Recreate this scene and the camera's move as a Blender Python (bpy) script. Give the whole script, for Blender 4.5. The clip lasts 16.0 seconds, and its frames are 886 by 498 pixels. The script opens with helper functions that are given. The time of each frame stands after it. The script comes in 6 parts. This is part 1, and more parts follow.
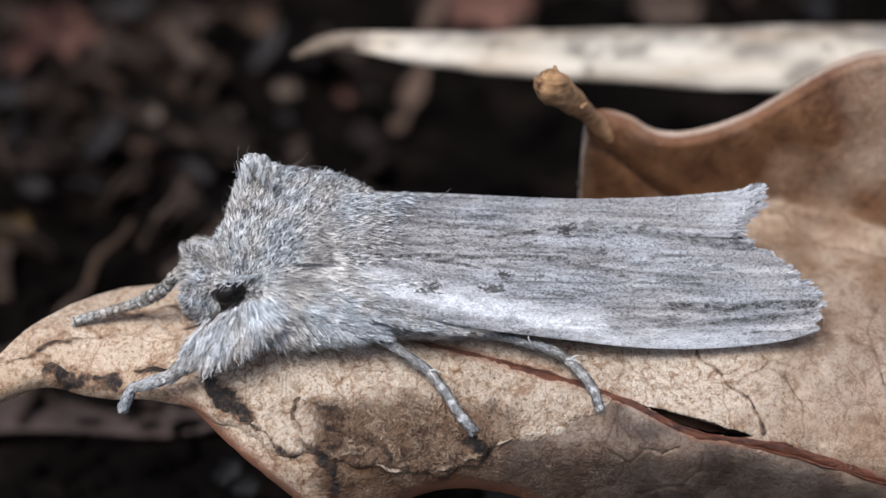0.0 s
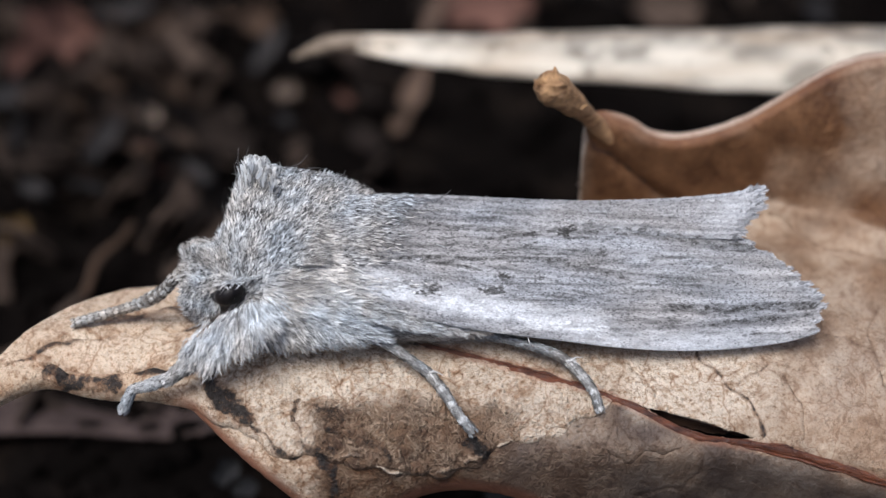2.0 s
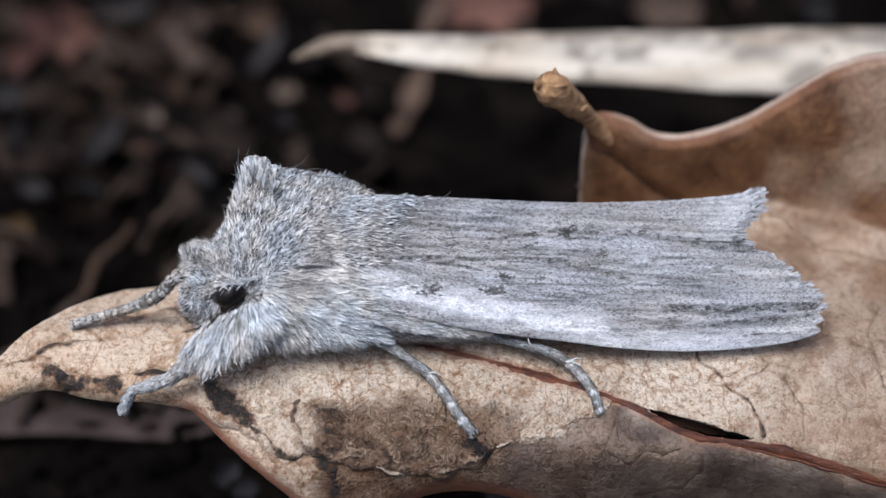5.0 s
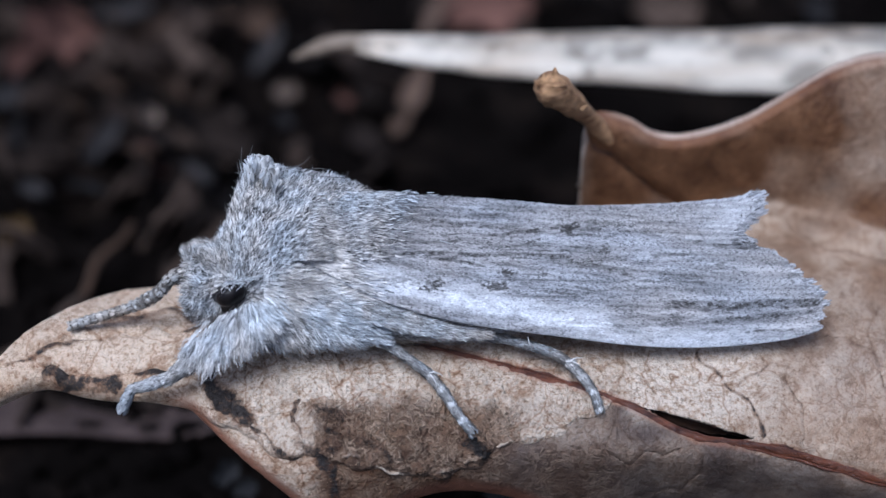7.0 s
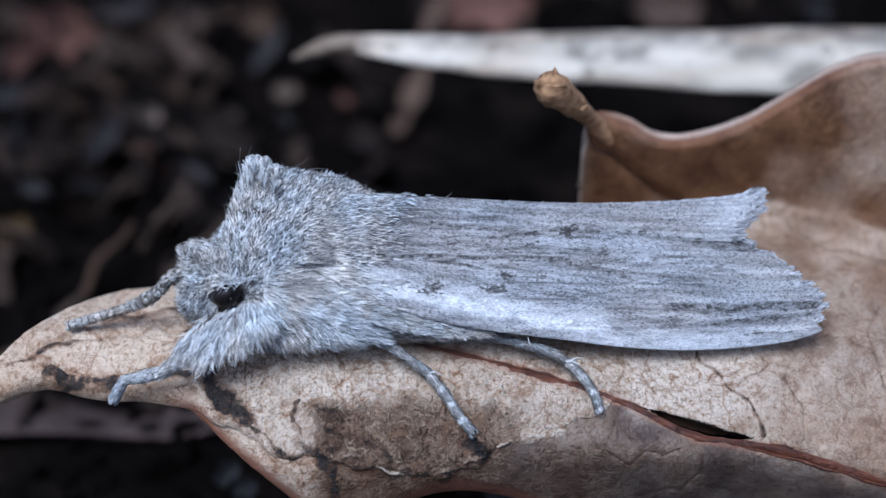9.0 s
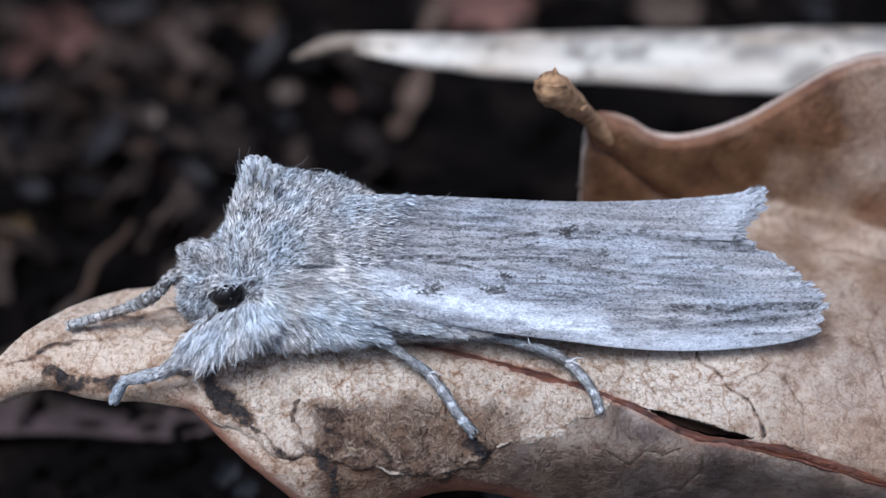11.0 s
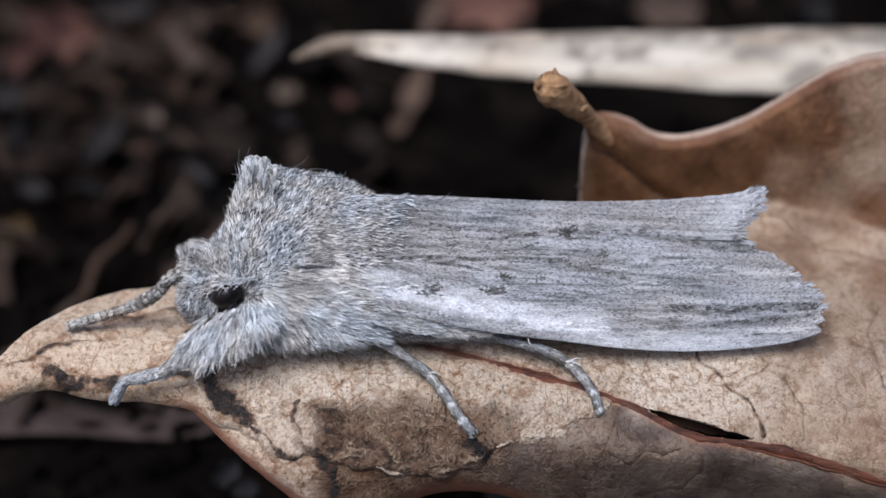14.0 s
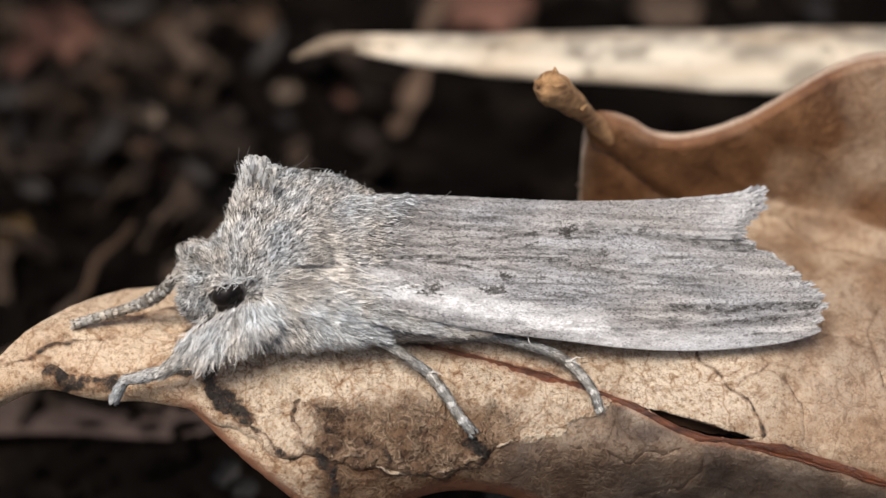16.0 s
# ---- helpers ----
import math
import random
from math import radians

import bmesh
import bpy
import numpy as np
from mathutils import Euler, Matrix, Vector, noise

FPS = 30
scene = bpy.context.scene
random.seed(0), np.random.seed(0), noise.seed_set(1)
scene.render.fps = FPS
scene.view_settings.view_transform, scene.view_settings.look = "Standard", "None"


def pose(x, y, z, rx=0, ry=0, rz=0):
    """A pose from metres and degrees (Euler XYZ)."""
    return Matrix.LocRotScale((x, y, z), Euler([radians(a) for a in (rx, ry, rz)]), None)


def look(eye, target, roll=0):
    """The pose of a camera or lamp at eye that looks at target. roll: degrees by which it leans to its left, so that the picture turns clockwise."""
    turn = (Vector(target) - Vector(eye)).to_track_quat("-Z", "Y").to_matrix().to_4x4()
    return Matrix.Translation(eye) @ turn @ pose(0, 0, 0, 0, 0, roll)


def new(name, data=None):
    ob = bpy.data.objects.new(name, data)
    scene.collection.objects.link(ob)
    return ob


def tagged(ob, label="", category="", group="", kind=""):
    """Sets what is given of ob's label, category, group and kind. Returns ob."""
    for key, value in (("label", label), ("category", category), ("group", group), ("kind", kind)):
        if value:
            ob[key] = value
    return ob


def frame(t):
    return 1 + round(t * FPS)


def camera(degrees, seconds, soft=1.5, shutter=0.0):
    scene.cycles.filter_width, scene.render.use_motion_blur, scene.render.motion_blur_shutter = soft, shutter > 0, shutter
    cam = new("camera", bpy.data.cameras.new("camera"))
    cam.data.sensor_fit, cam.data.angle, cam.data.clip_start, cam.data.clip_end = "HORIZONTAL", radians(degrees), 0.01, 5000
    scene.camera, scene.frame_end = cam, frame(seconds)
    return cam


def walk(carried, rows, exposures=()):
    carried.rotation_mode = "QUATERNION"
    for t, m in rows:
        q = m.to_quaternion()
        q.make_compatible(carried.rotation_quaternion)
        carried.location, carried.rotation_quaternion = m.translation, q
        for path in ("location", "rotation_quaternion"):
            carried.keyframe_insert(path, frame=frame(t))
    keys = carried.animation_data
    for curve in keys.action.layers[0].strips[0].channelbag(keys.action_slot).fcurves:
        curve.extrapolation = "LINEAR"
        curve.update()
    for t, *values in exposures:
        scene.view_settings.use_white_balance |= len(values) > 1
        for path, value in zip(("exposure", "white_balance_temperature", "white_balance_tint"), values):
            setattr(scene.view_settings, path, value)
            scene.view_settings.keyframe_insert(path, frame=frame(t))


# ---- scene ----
# Lengths below are in millimetres, turned into metres by MM.
MM = 0.001
RISE = radians(35)                      # the camera looks down at 35 degrees
REACH = 48.26                           # from the lens to the moth's flank
RIGHT = np.array((1.0, 0.0, 0.0))
UP = np.array((0.0, math.sin(RISE), math.cos(RISE)))
OUT = np.array((0.0, -math.cos(RISE), math.sin(RISE)))


def at(u, v, w):
    """A place in metres: u along the moth, v up the sloping board behind it, w out of the board (mm, as seen from the lens)."""
    u, v, w = (np.asarray(a, dtype=float) for a in (u, v, w))
    k = (REACH - w) / REACH
    return (np.multiply.outer(u * k, RIGHT) + np.multiply.outer(v * k, UP) + np.multiply.outer(w, OUT)) * MM


# ---- camera ----
cam = camera(36, 16.0, 1.5, 0.9)
cam.data.dof.use_dof = True
cam.data.dof.focus_distance = 0.0460
cam.data.dof.aperture_fstop = 35.0


def aim(lift):
    return look(tuple(OUT * REACH * MM), tuple(UP * lift * MM))


walk(cam, [(0.0, aim(-0.07)), (0.5, aim(0.06)), (1.0, aim(0.0)), (1.5, aim(0.01)), (2.0, aim(-0.01)), (3.0, aim(0.0)),
           (3.5, aim(0.03)), (4.0, aim(0.0)), (4.3, aim(0.01)), (6.2, aim(0.03)), (6.5, aim(0.04)), (7.0, aim(0.01)), (9.0, aim(0.01)), (11.5, aim(0.01)),
           (13.0, aim(0.01)), (13.5, aim(0.03)), (14.0, aim(0.02)), (14.5, aim(0.01)), (15.0, aim(-0.02)), (15.5, aim(0.01)),
           (16.0, aim(0.0))],
     exposures=[(0.0, 0.0, 5790, 10), (4.2, 0.04, 5790, 10), (6.3, -0.1, 5080, 12), (7.5, -0.16, 5000, 11), (9.2, -0.13, 4850, 10), (11.5, 0.0, 5080, 10),
                (12.0, 0.0, 5120, 10), (12.5, 0.0, 5290, 10), (13.0, 0.02, 5480, 10), (13.5, -0.18, 5400, 11), (14.0, -0.14, 5600, 12), (14.5, 0.0, 5950, 11), (15.0, 0.14, 6550, 10), (15.5, 0.02, 6680, 10), (16.0, 0.06, 6700, 10)])

# ---- light: an overcast sky with a broad, weak sun behind thin cloud ----
world = bpy.data.worlds.new("overcast_sky")
scene.world = world
world.use_nodes = True
wn = world.node_tree.nodes
sky = wn.new("ShaderNodeTexSky")
sky.sky_type = "NISHITA"
sky.sun_disc = False
sky.sun_elevation = radians(64)
sky.sun_rotation = radians(200)
sky.dust_density = 4.0
sky.air_density = 0.7
sky.ozone_density = 0.4
wn["Background"].inputs[1].default_value = 0.12
world.node_tree.links.new(sky.outputs[0], wn["Background"].inputs[0])
sun_data = bpy.data.lights.new("sun", "SUN")
sun_data.energy = 3.3
sun_data.angle = radians(32)
sun_data.color = (1.0, 0.96, 0.9)
sun = new("sun", sun_data)
sun.rotation_euler = (radians(21), radians(-15), 0)


# ---- materials ----
class Nodes:
    """A small builder of node materials."""

    def __init__(self, name, rough=0.6, spec=0.3):
        self.mat = bpy.data.materials.new(name)
        self.mat.use_nodes = True
        self.tree = self.mat.node_tree
        self.shader = self.tree.nodes["Principled BSDF"]
        self.put("Roughness", rough)
        self.put("Specular IOR Level", spec)
        self.co = self.add("ShaderNodeTexCoord").outputs["Object"]

    def add(self, kind):
        return self.tree.nodes.new(kind)

    def link(self, a, b):
        self.tree.links.new(a, b)

    def put(self, key, value):
        s = self.shader.inputs[key]
        if isinstance(value, bpy.types.NodeSocket):
            self.link(value, s)
        else:
            s.default_value = value

    def noise(self, size, detail=4, rough=0.55, stretch=(1, 1, 1), turn=0, warp=0.0):
        """Noise whose features are about size mm."""
        m = self.add("ShaderNodeMapping")
        m.inputs["Scale"].default_value = [1000.0 / size / s for s in stretch]
        m.inputs["Rotation"].default_value = (0, turn, 0)
        self.link(self.co, m.inputs["Vector"])
        n = self.add("ShaderNodeTexNoise")
        n.inputs["Scale"].default_value = 1.0
        n.inputs["Detail"].default_value = detail
        n.inputs["Roughness"].default_value = rough
        n.inputs["Distortion"].default_value = warp
        self.link(m.outputs[0], n.inputs["Vector"])
        return n.outputs["Fac"]

    def cells(self, size, feature="F1"):
        m = self.add("ShaderNodeMapping")
        m.inputs["Scale"].default_value = [1000.0 / size] * 3
        self.link(self.co, m.inputs["Vector"])
        n = self.add("ShaderNodeTexVoronoi")
        n.feature = feature
        n.inputs["Scale"].default_value = 1.0
        self.link(m.outputs[0], n.inputs["Vector"])
        return n.outputs["Distance"]

    def cracks(self, size, warp):
        """Wavering lines between cells of about size mm: 0 on a line."""
        n = self.add("ShaderNodeTexNoise")
        n.inputs["Scale"].default_value = 1000.0 / (size * 0.6)
        n.inputs["Detail"].default_value = 3.0
        self.link(self.co, n.inputs["Vector"])
        m = self.add("ShaderNodeVectorMath")
        m.operation = "MULTIPLY_ADD"
        m.inputs[1].default_value = (warp * MM,) * 3
        self.link(n.outputs["Color"], m.inputs[0])
        self.link(self.co, m.inputs[2])
        v = self.add("ShaderNodeTexVoronoi")
        v.feature = "DISTANCE_TO_EDGE"
        v.inputs["Scale"].default_value = 1000.0 / size
        self.link(m.outputs[0], v.inputs["Vector"])
        return v.outputs["Distance"]

    def ramp(self, fac, *stops):
        n = self.add("ShaderNodeValToRGB")
        e = n.color_ramp.elements
        while len(e) < len(stops):
            e.new(0.5)
        for k, (p, c) in zip(e, stops):
            k.position, k.color = p, (*c, 1) if not isinstance(c, float) else (c, c, c, 1)
        self.link(fac, n.inputs[0])
        return n.outputs["Color"]

    def mix(self, fac, a, b, blend="MIX"):
        n = self.add("ShaderNodeMix")
        n.data_type, n.blend_type = "RGBA", blend
        for key, value in ((0, fac), (6, a), (7, b)):
            if isinstance(value, bpy.types.NodeSocket):
                self.link(value, n.inputs[key])
            else:
                n.inputs[key].default_value = value if key == 0 else (*value, 1)
        return n.outputs[2]

    def math(self, op, a, b):
        n = self.add("ShaderNodeMath")
        n.operation = op
        for key, value in ((0, a), (1, b)):
            if isinstance(value, bpy.types.NodeSocket):
                self.link(value, n.inputs[key])
            else:
                n.inputs[key].default_value = value
        return n.outputs[0]

    def field(self, name):
        n = self.add("ShaderNodeAttribute")
        n.attribute_name = name
        return n.outputs["Fac"]

    def island(self):
        return self.add("ShaderNodeNewGeometry").outputs["Random Per Island"]

    def each(self):
        return self.add("ShaderNodeObjectInfo").outputs["Random"]

    def bump(self, height, depth, strength=1.0):
        """Relief of about depth mm."""
        n = self.add("ShaderNodeBump")
        n.inputs["Distance"].default_value = depth * MM
        n.inputs["Strength"].default_value = strength
        self.link(height, n.inputs["Height"])
        self.link(n.outputs[0], self.shader.inputs["Normal"])


def fur_material(name, dark, mid, pale):
    n = Nodes(name, 0.5, 0.35)
    c = n.ramp(n.island(), (0.0, dark), (0.3, mid), (0.75, pale), (1.0, tuple(min(0.9, x * 1.35) for x in pale)))
    c = n.mix(1.0, c, n.ramp(n.noise(1.6, 3, 0.5), (0.38, (1.0, 0.94, 0.86)), (0.62, (0.92, 0.97, 1.0))), "MULTIPLY")
    patch = n.ramp(n.noise(0.45, 4, 0.6), (0.33, (0.62, 0.61, 0.6)), (0.6, (1.0, 1.0, 1.0)))
    c = n.mix(1.0, c, patch, "MULTIPLY")
    c = n.mix(n.field("tone"), c, (0.04, 0.036, 0.032))
    n.put("Base Color", c)
    return n.mat


FUR = fur_material("grey_fur", (0.035, 0.033, 0.032), (0.3, 0.298, 0.3), (0.78, 0.785, 0.795))
PALE_FUR = fur_material("pale_fur", (0.12, 0.116, 0.113), (0.5, 0.495, 0.49), (0.8, 0.8, 0.8))


WHITE_FUR = fur_material("white_fur", (0.25, 0.245, 0.24), (0.64, 0.64, 0.64), (0.87, 0.875, 0.885))
LEG_FUR = fur_material("leg_fur", (0.34, 0.32, 0.3), (0.5, 0.485, 0.47), (0.68, 0.67, 0.66))
FLANK_FUR = fur_material("flank_fur", (0.1, 0.09, 0.08), (0.42, 0.4, 0.38), (0.74, 0.725, 0.71))
ANTENNA_FUR = fur_material("antenna_fur", (0.26, 0.22, 0.18), (0.46, 0.42, 0.37), (0.66, 0.62, 0.57))


def skin_material(name, a, b):
    n = Nodes(name, 0.7, 0.2)
    n.put("Base Color", n.ramp(n.noise(0.25, 5), (0.3, a), (0.7, b)))
    n.bump(n.noise(0.06, 4), 0.02)
    return n.mat


SKIN = skin_material("dark_skin", (0.05, 0.047, 0.045), (0.16, 0.15, 0.145))
PALE_SPINE = skin_material("pale_spine", (0.45, 0.43, 0.4), (0.7, 0.68, 0.65))
LEG_SKIN = skin_material("leg_skin", (0.05, 0.043, 0.037), (0.16, 0.14, 0.12))


def wing_material(name):
    """Grey scales, each with its own shade, streaked along the veins; the field tone darkens, the field pale lightens."""
    n = Nodes(name, 0.45, 0.2)
    streak = n.noise(0.2, 3, 0.5, (30, 1, 1))
    broad = n.noise(0.7, 3, 0.5, (5, 1, 1))
    c = n.ramp(streak, (0.3, (0.23, 0.224, 0.224)), (0.5, (0.41, 0.402, 0.403)), (0.7, (0.58, 0.572, 0.576)))
    c = n.mix(1.0, c, n.ramp(broad, (0.3, 0.78), (0.7, 1.0)), "MULTIPLY")
    c = n.mix(1.0, c, n.ramp(n.noise(1.4, 3, 0.5, (3, 1, 1)), (0.38, (1.0, 0.965, 0.93)), (0.62, (0.94, 0.965, 1.0))), "MULTIPLY")
    c = n.mix(1.0, c, n.ramp(n.island(), (0.0, 0.28), (0.35, 0.8), (1.0, 1.1)), "MULTIPLY")
    c = n.mix(n.field("pale"), c, (0.87, 0.875, 0.89))
    c = n.mix(n.field("tone"), c, (0.03, 0.027, 0.024))
    n.put("Base Color", c)
    return n.mat


WING = wing_material("wing_scales")


def eye_material():
    n = Nodes("eye_black", 0.3, 0.14)
    n.put("Base Color", n.ramp(n.noise(0.2, 3), (0.3, (0.006, 0.005, 0.005)), (0.7, (0.016, 0.013, 0.012))))
    n.bump(n.cells(0.045), 0.006)
    return n.mat


EYE = eye_material()


def leaf_material():
    """Dry tan leaf: fine specks, blotches and flaking; fields blacken stains and painted shade, redden rims, lighten
    patches and lit edges.
    """
    n = Nodes("dry_leaf", 0.62, 0.3)
    blotch = n.noise(2.6, 5, 0.6)
    speck = n.noise(0.24, 6, 0.68, warp=0.3)
    grain = n.noise(0.08, 4, 0.6)
    c = n.ramp(blotch, (0.28, (0.41, 0.275, 0.175)), (0.5, (0.63, 0.492, 0.355)), (0.72, (0.77, 0.65, 0.51)))
    # brown: the leaf's own browning, with the rear wall's shade mixed in
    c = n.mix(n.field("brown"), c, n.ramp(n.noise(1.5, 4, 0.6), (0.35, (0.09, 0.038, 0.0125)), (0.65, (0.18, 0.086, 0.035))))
    # dull: shade of the underturned lower flank, painted as a grey-brown
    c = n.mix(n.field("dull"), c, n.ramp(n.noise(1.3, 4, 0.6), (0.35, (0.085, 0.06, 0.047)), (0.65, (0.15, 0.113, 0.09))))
    # pale patches of the skin, and light painted on the rear wall's rims
    c = n.mix(n.field("pale_lit"), c, (0.86, 0.745, 0.6))
    smooth = n.field("smooth")
    c = n.mix(n.math("MULTIPLY", n.field("lobe"), 0.5), c, n.ramp(n.noise(1.1, 4, 0.6), (0.35, (0.66, 0.425, 0.245)), (0.65, (0.72, 0.555, 0.38))))
    plain = c
    c = n.mix(1.0, c, n.ramp(speck, (0.3, (0.38, 0.27, 0.19)), (0.4, (0.83, 0.76, 0.69)), (0.5, (1.0, 1.0, 1.0))), "MULTIPLY")
    c = n.mix(1.0, c, n.ramp(grain, (0.3, 0.78), (0.52, 1.0)), "MULTIPLY")
    c = n.mix(1.0, c, n.ramp(n.noise(0.9, 5, 0.65, warp=1.5), (0.34, (0.55, 0.44, 0.36)), (0.5, (1.0, 1.0, 1.0))), "MULTIPLY")
    c = n.mix(1.0, c, n.ramp(n.noise(0.11, 3, 0.6, warp=0.3), (0.32, (0.6, 0.47, 0.38)), (0.44, (1.0, 1.0, 1.0))), "MULTIPLY")
    crack = n.cracks(0.38, 0.9)
    sparse = n.ramp(n.noise(0.7, 3, 0.6), (0.42, 0.0), (0.6, 1.0))
    c = n.mix(sparse, c, n.mix(1.0, c, n.ramp(crack, (0.0, (0.42, 0.34, 0.28)), (0.035, (0.8, 0.75, 0.7)), (0.09, (1.0, 1.0, 1.0))), "MULTIPLY"))
    fold = n.cracks(3.2, 4.0)
    c = n.mix(1.0, c, n.ramp(fold, (0.0, (0.55, 0.43, 0.35)), (0.012, (0.92, 0.88, 0.85)), (0.03, (1.0, 1.0, 1.0))), "MULTIPLY")
    c = n.mix(n.math("MULTIPLY", smooth, 0.4), c, plain)
    # the crinkled, peeling skin: pale worm-like ridges over brown
    worm = n.noise(0.42, 3, 0.55, warp=1.3)
    ridge = n.ramp(worm, (0.4, 0.0), (0.46, 1.0), (0.5, 1.0), (0.56, 0.0))
    flake = n.field("flake")
    c = n.mix(n.math("MULTIPLY", flake, 0.9), c, n.mix(ridge, n.ramp(n.noise(0.6, 4, 0.6), (0.38, (0.085, 0.045, 0.026)), (0.6, (0.24, 0.15, 0.088))), (0.42, 0.3, 0.2)))
    dots = n.ramp(n.cells(0.55), (0.06, 1.0), (0.12, 0.0))
    c = n.mix(n.math("MULTIPLY", dots, 0.5), c, (0.1, 0.065, 0.04))
    c = n.mix(n.field("rim"), c, (0.36, 0.15, 0.08))
    stain_shade = n.field("stain_shade")
    c = n.mix(n.ramp(stain_shade, (0.05, 0.0), (0.6, 0.75)), c, n.mix(1.0, c, (0.42, 0.3, 0.22), "MULTIPLY"))
    torn = n.math("MULTIPLY", n.math("SUBTRACT", n.noise(0.2, 6, 0.8, warp=0.3), 0.5), 3.4)
    edge = n.ramp(n.math("MULTIPLY", n.math("ADD", n.math("MULTIPLY", stain_shade, 1.35), torn), n.ramp(stain_shade, (0.1, 0.0), (0.6, 1.0))), (0.3, 0.0), (0.95, 0.78), (1.5, 0.95))
    c = n.mix(edge, c, n.ramp(n.noise(0.1, 3), (0.4, (0.01, 0.0095, 0.009)), (0.75, (0.05, 0.044, 0.04))))
    n.put("Base Color", c)
    n.put("Roughness", n.ramp(speck, (0.3, 0.5), (0.7, 0.75)))
    h = n.math("ADD", n.math("MULTIPLY", speck, 0.7), n.math("MULTIPLY", grain, 0.4))
    h = n.math("ADD", h, n.math("MULTIPLY", n.ramp(crack, (0.0, 0.0), (0.12, 1.0)), 0.1))
    h = n.math("ADD", h, n.math("MULTIPLY", n.math("MULTIPLY", ridge, flake), 0.9))
    h = n.math("MULTIPLY", h, n.ramp(smooth, (0.0, 1.0), (1.0, 0.25)))
    n.bump(h, 0.2, 1.0)
    return n.mat


LEAF = leaf_material()


def vein_material(name, a, b, lumps=0.0, rough=0.5):
    n = Nodes(name, rough, 0.4)
    n.put("Base Color", n.ramp(n.noise(0.25, 4, 0.6, (6, 1, 1)), (0.3, a), (0.7, b)))
    if lumps:
        n.bump(n.noise(0.3, 6, 0.7, warp=0.8), lumps * 2)
    else:
        n.bump(n.noise(0.08, 4, 0.6, (6, 1, 1)), 0.04)
    return n.mat


MIDRIB = vein_material("red_midrib", (0.018, 0.007, 0.005), (0.165, 0.055, 0.025), 0.06, 0.32)
TORN = vein_material("torn_layer", (0.025, 0.014, 0.01), (0.11, 0.06, 0.036))
SIDE_VEIN = vein_material("side_vein", (0.06, 0.04, 0.026), (0.14, 0.095, 0.06))
STALK = vein_material("leaf_stalk", (0.19, 0.088, 0.036), (0.64, 0.38, 0.18), 0.12)


def reed_material():
    n = Nodes("bleached_reed", 0.6, 0.3)
    c = n.ramp(n.noise(2.5, 4, 0.6, (4, 1, 1)), (0.32, (0.38, 0.275, 0.175)), (0.56, (0.7, 0.62, 0.5)))
    c = n.mix(1.0, c, n.ramp(n.noise(0.5, 4, 0.6, (20, 1, 1)), (0.3, 0.75), (0.6, 1.0)), "MULTIPLY")
    c = n.mix(n.ramp(n.noise(1.8, 4, 0.6), (0.58, 0.0), (0.68, 0.75)), c, (0.16, 0.13, 0.09))
    c = n.mix(n.field("stain_shade"), c, (0.075, 0.065, 0.05))
    n.put("Base Color", c)
    n.bump(n.noise(0.3, 4, 0.6, (20, 1, 1)), 0.1)
    return n.mat


REED = reed_material()
REED_TIP = vein_material("reed_tip", (0.12, 0.085, 0.055), (0.3, 0.23, 0.16))


def litter_material(name, a, b, c3):
    n = Nodes(name, 0.8, 0.08)
    c = n.ramp(n.each(), (0.0, a), (0.5, b), (1.0, c3))
    c = n.mix(1.0, c, n.ramp(n.noise(2.0, 5, 0.65), (0.3, 0.45), (0.65, 1.0)), "MULTIPLY")
    n.put("Base Color", c)
    n.bump(n.noise(0.8, 5, 0.6), 0.3)
    return n.mat


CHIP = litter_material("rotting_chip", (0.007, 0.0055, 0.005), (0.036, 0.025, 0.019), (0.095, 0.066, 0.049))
RED_CHIP = litter_material("red_bark", (0.125, 0.063, 0.048), (0.145, 0.073, 0.054), (0.165, 0.085, 0.063))
PALE_CHIP = litter_material("pale_chip", (0.15, 0.112, 0.085), (0.175, 0.132, 0.1), (0.21, 0.162, 0.125))
GREY_CHIP = litter_material("grey_chip", (0.024, 0.022, 0.021), (0.032, 0.029, 0.028), (0.042, 0.038, 0.037))
OCHRE_CHIP = litter_material("ochre_chip", (0.1, 0.062, 0.025), (0.1, 0.062, 0.025), (0.11, 0.07, 0.03))
DARK_LEAF = litter_material("dark_leaf", (0.075, 0.052, 0.048), (0.08, 0.056, 0.05), (0.085, 0.06, 0.052))
TAN_CHIP = litter_material("tan_chip", (0.08, 0.05, 0.032), (0.1, 0.063, 0.042), (0.14, 0.09, 0.06))


def soil_material():
    n = Nodes("black_soil", 0.95, 0.0)
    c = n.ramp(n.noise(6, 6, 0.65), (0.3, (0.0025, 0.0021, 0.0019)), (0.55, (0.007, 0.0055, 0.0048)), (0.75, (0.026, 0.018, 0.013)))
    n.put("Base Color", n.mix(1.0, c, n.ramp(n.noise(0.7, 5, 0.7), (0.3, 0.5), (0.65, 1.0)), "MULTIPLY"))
    n.bump(n.noise(1.5, 6, 0.65), 0.6)
    return n.mat


SOIL = soil_material()


# ---- mesh helpers ----
ORIGIN = {}


def mesh_of(name, verts, faces, material, fields=None, smooth=True):
    me = bpy.data.meshes.new(name)
    me.from_pydata(np.asarray(verts).tolist(), [], faces if isinstance(faces, list) else faces.tolist())
    me.materials.append(material)
    if smooth:
        me.polygons.foreach_set("use_smooth", np.ones(len(me.polygons), dtype=bool))
    for key, values in (fields or {}).items():
        me.attributes.new(key, "FLOAT", "POINT").data.foreach_set("value", np.asarray(values, dtype=np.float32))
    me.update()
    return me


